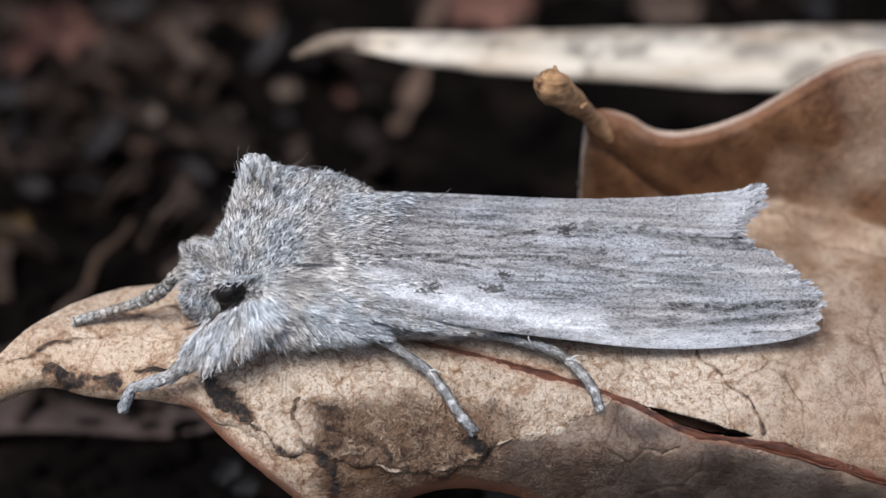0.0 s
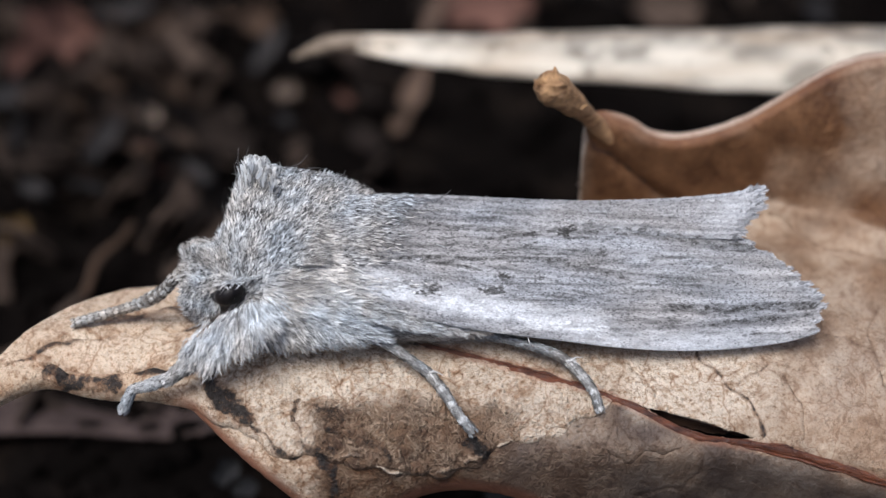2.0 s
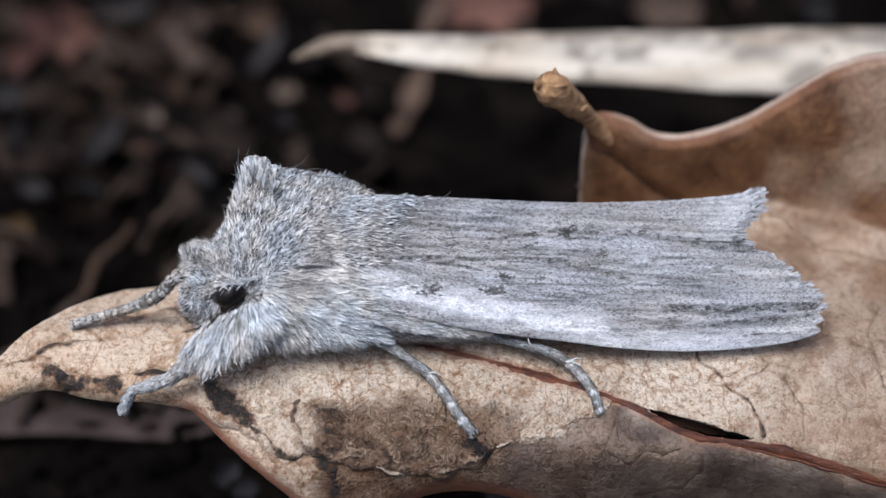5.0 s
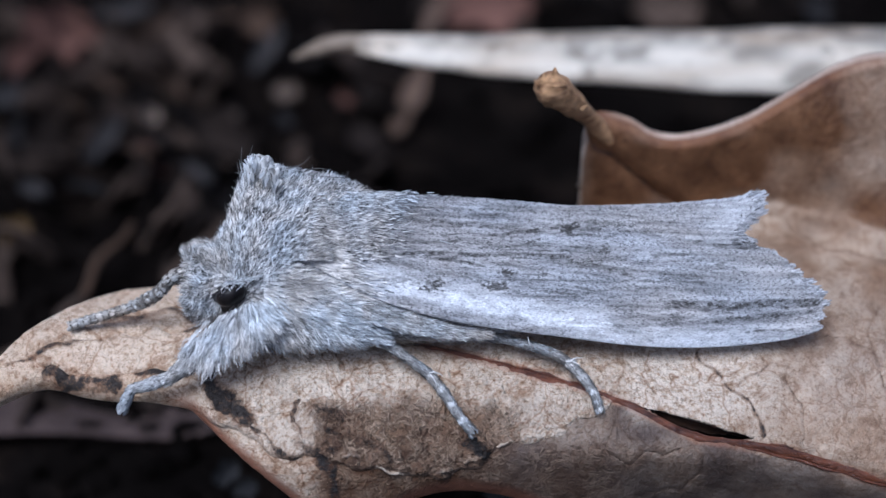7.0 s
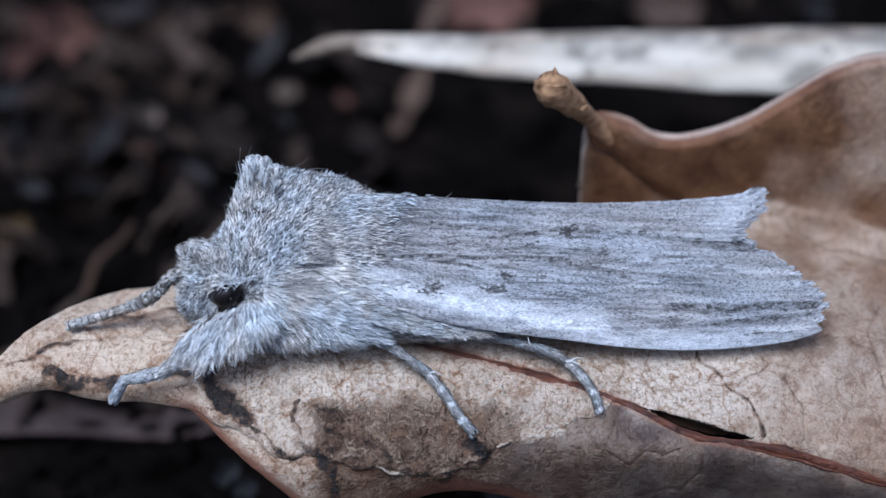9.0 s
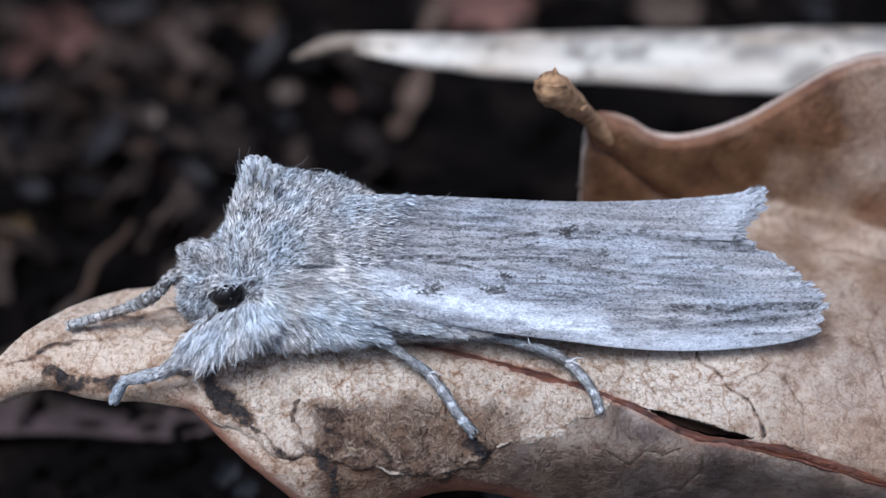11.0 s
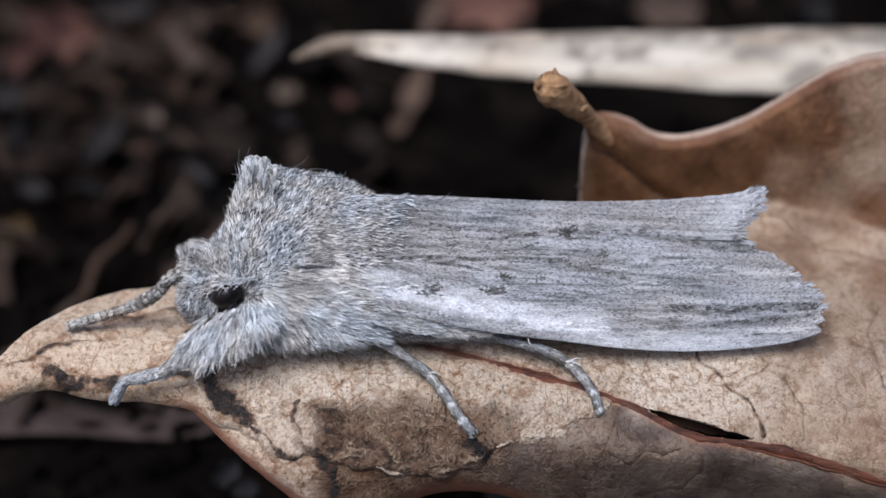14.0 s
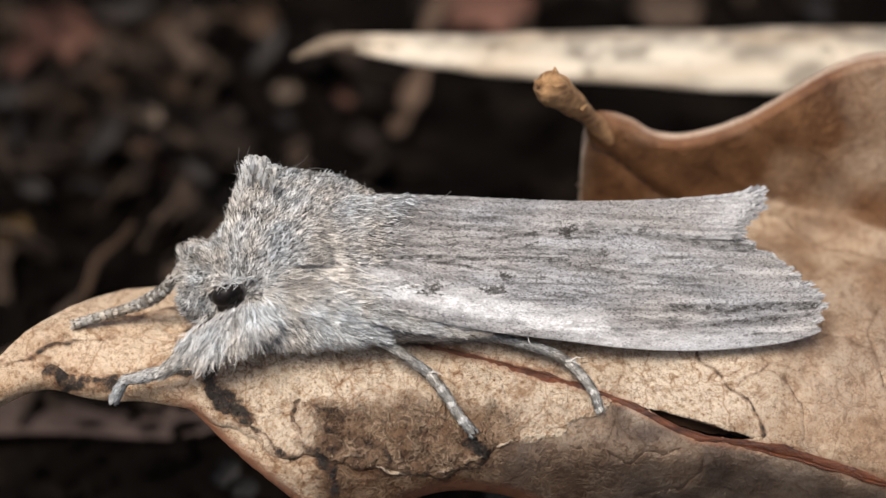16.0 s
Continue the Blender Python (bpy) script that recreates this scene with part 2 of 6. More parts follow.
def thing(name, place, label, category, group="", kind=""):
    """An empty at a thing's base, which carries its parts."""
    ob = tagged(new(name), label, category, group, kind)
    ob.empty_display_size = 0.002
    ob.location = place
    ORIGIN[ob] = np.array(place, dtype=float)
    return ob


def part(name, geometry, material, parent, label="", pivot=None, fields=None, smooth=True, kind=""):
    """One mesh under a thing or a part; its origin lies at pivot."""
    verts, faces = geometry
    base = ORIGIN[parent]
    spot = base if pivot is None else np.asarray(pivot, dtype=float)
    ob = tagged(new(name, mesh_of(name, np.asarray(verts) - spot, faces, material, fields, smooth)), label, kind=kind)
    ob.parent = parent
    ob.location = spot - base
    ORIGIN[ob] = spot
    return ob


def grid_faces(nu, nv, wrap=False):
    """Faces of a lattice of nu rows of nv points; wrap closes each row."""
    i = np.arange(nu - 1)[:, None]
    j = np.arange(nv if wrap else nv - 1)[None, :]
    k = (j + 1) % nv
    return np.stack([i * nv + j, i * nv + k, (i + 1) * nv + k, (i + 1) * nv + j], -1).reshape(-1, 4)


def curve(points, n):
    """A smooth line through the points, n samples, evenly along it."""
    p = np.asarray(points, dtype=float)
    if len(p) == 2:
        return p[0] + (p[1] - p[0]) * np.linspace(0, 1, n)[:, None]
    q = np.vstack([2 * p[0] - p[1], p, 2 * p[-1] - p[-2]])
    t = np.linspace(0, 1, 24, endpoint=False)[:, None]
    out = []
    for a, b, c, d in zip(q, q[1:], q[2:], q[3:]):
        out.append(0.5 * (2 * b + (c - a) * t + (2 * a - 5 * b + 4 * c - d) * t ** 2 + (3 * b - a - 3 * c + d) * t ** 3))
    out = np.vstack(out + [p[-1:]])
    run = np.concatenate([[0], np.cumsum(np.linalg.norm(np.diff(out[:, :2], axis=0), axis=1))])
    s = np.linspace(0, run[-1], n)
    return np.stack([np.interp(s, run, out[:, k]) for k in range(out.shape[1])], 1)


def unit(a):
    return a / np.maximum(np.linalg.norm(a, axis=-1, keepdims=True), 1e-12)


def tube(places, radii, sides=14, flat=1.0):
    """A closed tube round places (metres), with radii in mm."""
    p = np.asarray(places)
    r = np.asarray(radii, dtype=float)[:, None, None] * MM
    d = unit(np.gradient(p, axis=0))
    side = unit(np.cross(d, OUT))
    top = np.cross(side, d)
    a = np.linspace(0, 2 * np.pi, sides, endpoint=False)[None, :, None]
    ring = p[:, None] + r * (np.cos(a) * side[:, None] + flat * np.sin(a) * top[:, None])
    n = len(p)
    verts = np.vstack([ring.reshape(-1, 3), p[:1] - d[:1] * r[0, 0] * 0.3, p[-1:] + d[-1:] * r[-1, 0] * 0.3])
    faces = grid_faces(n, sides, True).tolist()
    k = n * sides
    faces += [[k, (j + 1) % sides, j] for j in range(sides)]
    faces += [[k + 1, k - sides + j, k - sides + (j + 1) % sides] for j in range(sides)]
    return verts, faces


def join(*shapes):
    verts, faces, base = [], [], 0
    for v, f in shapes:
        verts.append(np.asarray(v))
        faces += [[i + base for i in q] for q in (f if isinstance(f, list) else f.tolist())]
        base += len(v)
    return np.vstack(verts), faces


rng = np.random.default_rng(7)


def strands(roots, ways, normals, lengths, width, bend=0.25, blunt=False, twist=0.0, curl=0.0):
    """Hairs or scales: thin pointed or blunt blades, each an island. Metres, but width in mm."""
    n = len(roots)
    ways, normals = unit(ways), unit(normals)
    side = unit(np.cross(ways, normals + rng.normal(0, twist, (n, 3))))
    le = np.asarray(lengths).reshape(-1, 1) * MM
    mid = roots + ways * le * 0.55 + normals * le * 0.06
    tip = roots + ways * le - normals * le * bend + side * le * rng.normal(0, curl, (n, 1))
    side = side * (np.asarray(width) * MM * 0.5).reshape(-1, 1)
    if blunt:
        v = np.stack([roots - side * 0.6, roots + side * 0.6, mid + side, mid - side, tip + side * 0.7, tip - side * 0.7], 1)
        f = np.array([[0, 1, 2, 3], [3, 2, 4, 5]])
        faces = (f[None] + 6 * np.arange(n)[:, None, None]).reshape(-1, 4)
        return v.reshape(-1, 3), faces
    v = np.stack([roots - side, roots + side, mid + side * 0.9, mid - side * 0.9, tip], 1).reshape(-1, 3)
    b = 5 * np.arange(n)
    quads = np.stack([b, b + 1, b + 2, b + 3], 1).tolist()
    tris = np.stack([b + 3, b + 2, b + 4], 1).tolist()
    return v, quads + tris


class Loft:
    """A body along u: sections of (u, v, w, half height, half depth), in mm."""

    def __init__(self, sections, samples=40, keel=0.0):
        self.s = curve(sections, samples)
        self.keel = keel

    def surface(self, s, a):
        """Places and normals at s in 0..1 and angle a."""
        k = s * (len(self.s) - 1)
        u, v, w, rv, rw = (np.interp(k, np.arange(len(self.s)), self.s[:, c]) for c in range(5))
        top = np.maximum(np.sin(a), 0)
        rw = rw * (1 - self.keel * top ** 2)
        p = at(u, v + rv * np.sin(a), w + rw * np.cos(a))
        nrm = np.multiply.outer(np.sin(a) * rw, UP) + np.multiply.outer(np.cos(a) * rv, OUT)
        return p, unit(nrm)

    def mesh(self, sides=36):
        s = np.linspace(0, 1, len(self.s))
        a = np.linspace(0, 2 * np.pi, sides, endpoint=False)
        ss, aa = np.meshgrid(s, a, indexing="ij")
        p, _ = self.surface(ss.ravel(), aa.ravel())
        n = len(s)
        verts = np.vstack([p, p[:sides].mean(0, keepdims=True), p[-sides:].mean(0, keepdims=True)])
        faces = grid_faces(n, sides, True).tolist()
        k = n * sides
        faces += [[k, (j + 1) % sides, j] for j in range(sides)]
        faces += [[k + 1, k - sides + j, k - sides + (j + 1) % sides] for j in range(sides)]
        return verts, faces

    def scatter(self, n):
        """Random places and normals, denser on the lens's side, which carries the finer coat."""
        a = np.where(rng.random(n) < 0.75, rng.uniform(-1.7, 1.7, n), rng.uniform(1.7, 4.6, n))
        return self.surface(rng.random(n), a)


def flat_of(places):
    """The u and v (mm) at which places appear on the board, and their w."""
    p = np.asarray(places) / MM
    w = p @ OUT
    k = REACH / (REACH - w)
    return p @ RIGHT * k, p @ UP * k, w


def fan(places, normals, centre, lean, jitter=0.35, pull=(0, 0)):
    """Directions along the surface that spread from a centre (u, v), lifted off it by lean."""
    u, v, _ = flat_of(places)
    d = np.stack([u - centre[0], v - centre[1]], 1)
    d = d / np.maximum(np.linalg.norm(d, axis=1, keepdims=True), 1e-6) + np.asarray(pull)
    way = d[:, :1] * RIGHT + d[:, 1:] * UP
    way = way - normals * (way * normals).sum(1, keepdims=True)
    clump = np.stack([rough_field(u + 7 * k + 0.4 * v, v - 3 * k - 0.4 * u, 0.2, 90 + k) for k in range(3)], 1)
    way = unit(way) + normals * lean + rng.normal(0, jitter, way.shape) * 0.5 + 0.35 * clump
    return unit(way)


def steps(p, table):
    return np.interp(p, [a for a, _ in table], [b for _, b in table])


# ---- ground ----
GROUND = -18.0


def ground_height(x, y):
    """Height of the soil in mm at x, y in mm."""
    h = 0.0
    for size, amp in ((26.0, 3.4), (9.0, 1.6), (3.5, 0.7)):
        h += amp * noise.noise((x / size + 3.1, y / size + 7.7, 0.3))
    near = math.exp(-((x * x + y * y) / 140.0 ** 2))
    return GROUND + h * near


def ground_point(u, v, lift=0.0):
    """The w at which the bearing (u, v) comes within lift (mm) of the soil."""
    w = -20.0
    for _ in range(16):
        p = at(u, v, w) / MM
        w -= (p[2] - lift - ground_height(p[0], p[1])) / math.sin(RISE) * 0.6
    return w


def build_ground():
    n = 241
    t = np.linspace(-1, 1, n)
    line = np.sinh(t * 8.0) / math.sinh(8.0) * 4500.0 + t * 80
    verts = []
    for y in line:
        for x in line:
            verts.append((x * MM, (y + 20) * MM, ground_height(x, y + 20) * MM))
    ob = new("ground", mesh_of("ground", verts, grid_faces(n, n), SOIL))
    tagged(ob, "black crumbly soil under rotting leaf litter", "ground", kind="structure")


build_ground()


# ---- the dry leaf ----
def board(x0, x1, y0, y1, n, m):
    return np.meshgrid(np.linspace(x0, x1, n), np.linspace(y0, y1, m), indexing="ij")


# Heights w of the leaf's surface over the board: for each station u, pairs of (v, w).
LEAF_PROFILES = [
    (-17.08, [(-8.38, 1.2), (-6.38, 1.6), (-5.18, 1.7), (-3.98, 1.2), (-2.38, -0.4), (-1.18, -2.5)]),
    (-14.48, [(-8.38, 1.6), (-6.38, 1.9), (-4.98, 2.0), (-3.98, 1.7), (-2.98, 0.9), (-2.08, -0.4), (-1.18, -2.5)]),
    (-9.68, [(-9.18, 3.5), (-7.18, 3.0), (-5.18, 2.3), (-4.18, 1.7), (-3.18, 0.9), (-2.08, -0.5), (-1.18, -2.6)]),
    (-3.68, [(-10.38, 0.8), (-9.18, 2.3), (-7.78, 3.2), (-5.98, 2.6), (-4.18, 1.6), (-3.18, 0.6), (-2.38, -0.5), (-1.18, -2.8)]),
    (4.32, [(-11.18, -2.4), (-8.78, 0.9), (-7.18, 2.7), (-5.58, 2.4), (-4.18, 1.4), (-3.18, 0.4), (-2.38, -0.7), (-1.18, -2.6), (0.22, -5.0), (1.02, -5.8), (4.02, -2.8)]),
    (10.32, [(-11.18, -4.6), (-8.78, 0.1), (-7.18, 2.6), (-5.18, 1.8), (-3.58, 0.8), (-2.38, -0.3), (-1.18, -2.0), (0.22, -4.4), (1.32, -5.6), (4.02, -3.2), (5.22, -2.6)]),
    (15.68, [(-12.18, -6.4), (-9.58, 0.1), (-8.18, 2.5), (-5.18, 1.3), (-3.58, 0.5), (-1.18, -2.2), (-0.08, -3.8), (1.02, -4.2), (3.82, -3.2), (6.82, -2.2)]),
    (18.5, [(-12.78, -6.0), (-9.8, -0.6), (-8.6, 1.2), (-5.18, 0.0), (-3.58, -0.8), (-1.18, -3.3), (1.02, -5.2), (3.82, -4.4), (6.82, -3.4)]),
    (25.32, [(-13.18, -20.0), (-9.18, -22.0), (-3.18, -28.0), (1.82, -34.0), (6.82, -38.0)]),
]
PU = np.linspace(-18.08, 25.92, 222)
PV = np.linspace(-14.18, 7.62, 150)
_rows = np.array([np.interp(PV, [p[0] for p in prof], [p[1] for p in prof]) for _, prof in LEAF_PROFILES])
_field = np.stack([np.interp(PU, [p[0] for p in LEAF_PROFILES], _rows[:, j]) for j in range(len(PV))], 1)
for _ in range(3):
    _pad = np.pad(_field, 2, mode="edge")
    _field = sum(_pad[2 + k:2 + k + len(PU), 2:-2] for k in range(-2, 3)) / 5
    _pad = np.pad(_field, 2, mode="edge")
    _field = sum(_pad[2:-2, 2 + k:2 + k + len(PV)] for k in range(-2, 3)) / 5


def leaf_w(u, v):
    """Height of the leaf's broad form."""
    x = np.clip((np.asarray(u) - PU[0]) / (PU[1] - PU[0]), 0, len(PU) - 1.001)
    y = np.clip((np.asarray(v) - PV[0]) / (PV[1] - PV[0]), 0, len(PV) - 1.001)
    i, j = x.astype(int), y.astype(int)
    fx, fy = x - i, y - j
    return (_field[i, j] * (1 - fx) * (1 - fy) + _field[i + 1, j] * fx * (1 - fy) + _field[i, j + 1] * (1 - fx) * fy + _field[i + 1, j + 1] * fx * fy)


LEAF_TOP = [(-17.18, -5.28), (-16.48, -4.58), (-15.68, -3.9), (-14.68, -3.02), (-13.68, -2.44), (-12.68, -1.98), (-11.68, -1.68), (-10.68, -1.5), (-9.08, -1.4), (-8.38, -1.4), (-7.68, -1.4), (-6.68, -1.42), (-5.68, -1.44), (-4.98, -1.46),
            (-4.08, -1.48), (-2.88, -1.48), (-1.88, -1.42), (-1.18, -1.34), (0.12, -1.18), (1.52, -0.94), (2.92, -0.42), (4.4, 0.62), (4.78, 1.7), (4.86, 3.02), (5, 4.32), (5.52, 4.76), (6.52, 4.54), (7.32, 4.1),
            (8.32, 3.96), (9.52, 4.18), (10.92, 4.7), (12.32, 5.5), (13.32, 6.1), (14.32, 6.56), (15.68, 6.84), (18.32, 6.62), (21.32, 4.82), (25.32, 0.82)]
LEAF_FOOT = [(-17.18, -5.48), (-16.48, -5.68), (-15.68, -5.42), (-14.68, -4.98), (-13.78, -4.84), (-12.68, -5.12), (-11.68, -5.26), (-10.58, -5.28), (-8.98, -5.54), (-8.38, -5.98), (-7.68, -6.68), (-6.68, -7.58), (-5.68, -8.38), (-4.98, -8.94),
             (-4.08, -9.78), (-2.88, -10.08), (-1.88, -9.18), (-1.18, -8.74), (0.12, -8.42), (1.52, -8.46), (2.92, -8.78), (4.4, -9.48), (4.68, -9.62), (4.86, -9.74), (5.04, -9.88), (5.52, -10.08), (6.52, -10.38), (7.32, -10.58),
             (8.32, -10.78), (9.52, -10.98), (10.92, -11.18), (12.32, -11.48), (13.32, -11.78), (14.32, -12.08), (15.68, -12.38), (18.32, -12.78), (21.32, -12.18), (25.32, -9.18)]


def dist_line(u, v, line):
    """Distance (mm) of points to a line through (u, v) pairs."""
    best = np.full(np.shape(u), 1e9)
    for (x0, y0), (x1, y1) in zip(line, line[1:]):
        dx, dy = x1 - x0, y1 - y0
        t = np.clip(((u - x0) * dx + (v - y0) * dy) / (dx * dx + dy * dy), 0, 1)
        best = np.minimum(best, np.hypot(u - x0 - t * dx, v - y0 - t * dy))
    return best


def soft(a, b, x):
    t = np.clip((x - a) / (b - a), 0, 1)
    return t * t * (3 - 2 * t)


def rough_field(u, v, size, seed):
    """Smooth noise on arrays, about -1 to 1."""
    r = np.random.default_rng(seed)
    tab = r.uniform(-1, 1, (256, 256))
    x, y = np.asarray(u) / size + 100.0, np.asarray(v) / size + 100.0
    i, j = np.floor(x).astype(int), np.floor(y).astype(int)
    fx, fy = x - i, y - j
    fx, fy = fx * fx * (3 - 2 * fx), fy * fy * (3 - 2 * fy)
    g = lambda a, b: tab[a % 256, b % 256]
    return g(i, j) * (1 - fx) * (1 - fy) + g(i + 1, j) * fx * (1 - fy) + g(i, j + 1) * (1 - fx) * fy + g(i + 1, j + 1) * fx * fy


# The lower border of the flaking upper skin, and the tear beside the midrib.
FLAKE = [(-9.68, -4.98), (-8.08, -6.02), (-6.88, -6.68), (-5.28, -7.18), (-4.48, -7.42), (-2.88, -7.62), (-0.48, -7.94), (1.22, -7.54), (1.56, -7.18), (1.92, -6.94), (3.52, -6.58), (5.52, -5.7), (6.32, -5.42)]
TEAR_TOP = [(6.02, -5.14), (6.92, -5.54), (7.72, -5.74), (9.32, -6.2), (11.04, -6.66)]
TEAR_FOOT = [(6.02, -5.18), (6.92, -5.58), (7.62, -5.9), (8.32, -6.28), (9.32, -6.62), (10.32, -6.74), (11.04, -6.68)]
MIDRIB_LINE = [(-1.88, -3.3), (-0.08, -3.62), (1.92, -4.14), (3.92, -4.7), (5.52, -5.16), (6.72, -5.62), (7.82, -6.18), (8.92, -6.68), (10.32, -6.84), (12.32, -7.18), (13.92, -7.66), (15.68, -8.22), (18.32, -9.28)]


def build_leaf():
    n, m = 900, 340
    # match stations along the two borders by their u
    key_t = np.linspace(0, 1, len(LEAF_TOP))
    s = np.linspace(0, 1, n)

    def by_index(pts):
        c = curve(pts, 1600)
        near = [int(np.argmin(((c - np.array(p)) ** 2).sum(1))) / 1599 for p in pts]
        k = np.interp(s, key_t, near) * 1599
        return np.stack([np.interp(k, np.arange(1600), c[:, j]) for j in range(2)], 1)

    top, foot = by_index(LEAF_TOP), by_index(LEAF_FOOT)
    t = np.linspace(0, 1, m)
    t = t + 0.04 * np.sin(2 * np.pi * t) / (2 * np.pi)
    u = top[:, None, 0] * (1 - t) + foot[:, None, 0] * t
    v = top[:, None, 1] * (1 - t) + foot[:, None, 1] * t
    # uneven border
    inner = np.minimum(t, 1 - t)[None, :] * 4
    v = v + 0.015 * rough_field(u, 0 * v, 0.4, 3) * np.clip(1 - inner, 0, 1)
    d_top = np.hypot(u - top[:, None, 0], v - top[:, None, 1])
    d_foot = np.hypot(u - foot[:, None, 0], v - foot[:, None, 1])
    w = leaf_w(u, v)
    back = soft(4.88, 5.92, u)
    w = w - back * 1.0 * np.clip(1 - d_top / 0.32, 0, 1) ** 1.5
    w = w - 0.5 * np.clip(1 - d_foot / 0.5, 0, 1) ** 2
    # the flaking skin stands proud of what lies below its border
    wav_u, wav_v = u + 0.25 * rough_field(u, v, 0.8, 5), v + 0.22 * rough_field(u, v, 0.6, 6)
    fl = np.array(FLAKE)
    line_v = np.interp(wav_u, fl[:, 0], fl[:, 1])
    above = soft(-0.03, 0.05, wav_v - line_v) * soft(-9.68, -7.28, u) * (1 - soft(5.52, 6.72, u))
    w = w + (0.22 - 0.12 * soft(0.5, 2.5, u)) * above
    crack = dist_line(wav_u, wav_v, [(-4.88, -4.38), (-4.78, -5.18), (-4.38, -5.74), (-3.48, -5.62), (-2.68, -5.08), (-1.68, -4.98)])
    w = w - 0.07 * np.exp(-(crack / 0.06) ** 2)
    # blistered relief
    rough = above * soft(-5.28, -3.88, wav_u) * (1 - 0.75 * soft(1.52, 3.0, u)) * (1 - soft(4.2, 6.0, u)) * soft(-4.98, -5.88, wav_v + 0.25 * rough_field(u, v, 1.1, 15))
    crimp = 1 - np.abs(rough_field(wav_u, wav_v, 0.28, 8)) * 2.2
    crimp2 = 1 - np.abs(rough_field(u, v, 0.16, 9)) * 2.2
    front = soft(0.42, -1.58, v) * above
    curl = rough_field(wav_u + 0.3 * v, wav_v - 0.3 * u, 0.24, 12)
    w = w - (0.012 + 0.012 * front + 0.012 * rough) * crimp + (0.015 + 0.02 * front + 0.04 * rough) * curl - (0.008 + 0.01 * front + 0.015 * rough) * crimp2
    w = w + 0.10 * rough_field(u, v, 1.6, 10) + front * (0.05 * rough_field(u + 0.5 * v, v - 0.5 * u, 0.5, 13) + 0.03 * rough_field(u - 0.5 * v, v + 0.5 * u, 0.27, 14))
    # long creases on the tip lobe
    for line, depth in (([(-14.48, -3.68), (-12.68, -3.28), (-11.08, -3.06), (-9.28, -2.98)], 0.16), ([(-13.08, -2.68), (-10.68, -2.28), (-8.88, -2.3)], 0.12), ([(-13.88, -4.28), (-10.88, -4.54), (-8.48, -4.28)], 0.2)):
        w = w - depth * np.exp(-(dist_line(wav_u, wav_v, line) / 0.1) ** 2)
    # furrow of the midrib and of the rear vein
    rib = dist_line(u, v, MIDRIB_LINE)
    w = w - 0.16 * np.exp(-(rib / 0.35) ** 2)
    w = w - 0.25 * np.exp(-(dist_line(u, v, [(5.22, 3.92), (6.32, 3.06), (7.52, 2.12), (10.32, 0.42)]) / 0.25) ** 2)

    # a net of fine veins on the broad part, darker and slightly sunken
    net = np.zeros_like(u)
    for line in ([(13.4, -2.9), (14.3, -3.3), (15.1, -3.95), (16.2, -4.3)], [(15.1, -3.95), (15.0, -3.2), (15.4, -2.2)], [(15.1, -3.95), (15.3, -4.8), (15.9, -5.6)], [(12.2, -0.7), (12.9, -1.5), (13.5, -2.7)],
                 [(11.5, 1.2), (12.4, 0.4), (13.6, 0.1), (15.8, -0.6)], [(6.4, -4.1), (7.2, -4.7), (7.6, -5.4)], [(12.0, -4.6), (12.6, -5.4), (12.8, -6.6)], [(6.1, -6.2), (5.7, -6.9), (5.5, -7.9)], [(5.7, -6.9), (6.6, -7.3), (8.4, -7.1)], [(9.4, -7.4), (8.6, -8.2), (6.8, -8.7)]):
        net = np.maximum(net, 1 - soft(0.03, 0.11, dist_line(wav_u, wav_v, line)))
    w = w - 0.05 * net
    grey = soft(0.4, 1.0, rough_field(u, v, 0.5, 21) * 0.5 + rough_field(u, v, 0.2, 22) * 0.5 + 0.55)
    stain_shade = np.zeros_like(u)
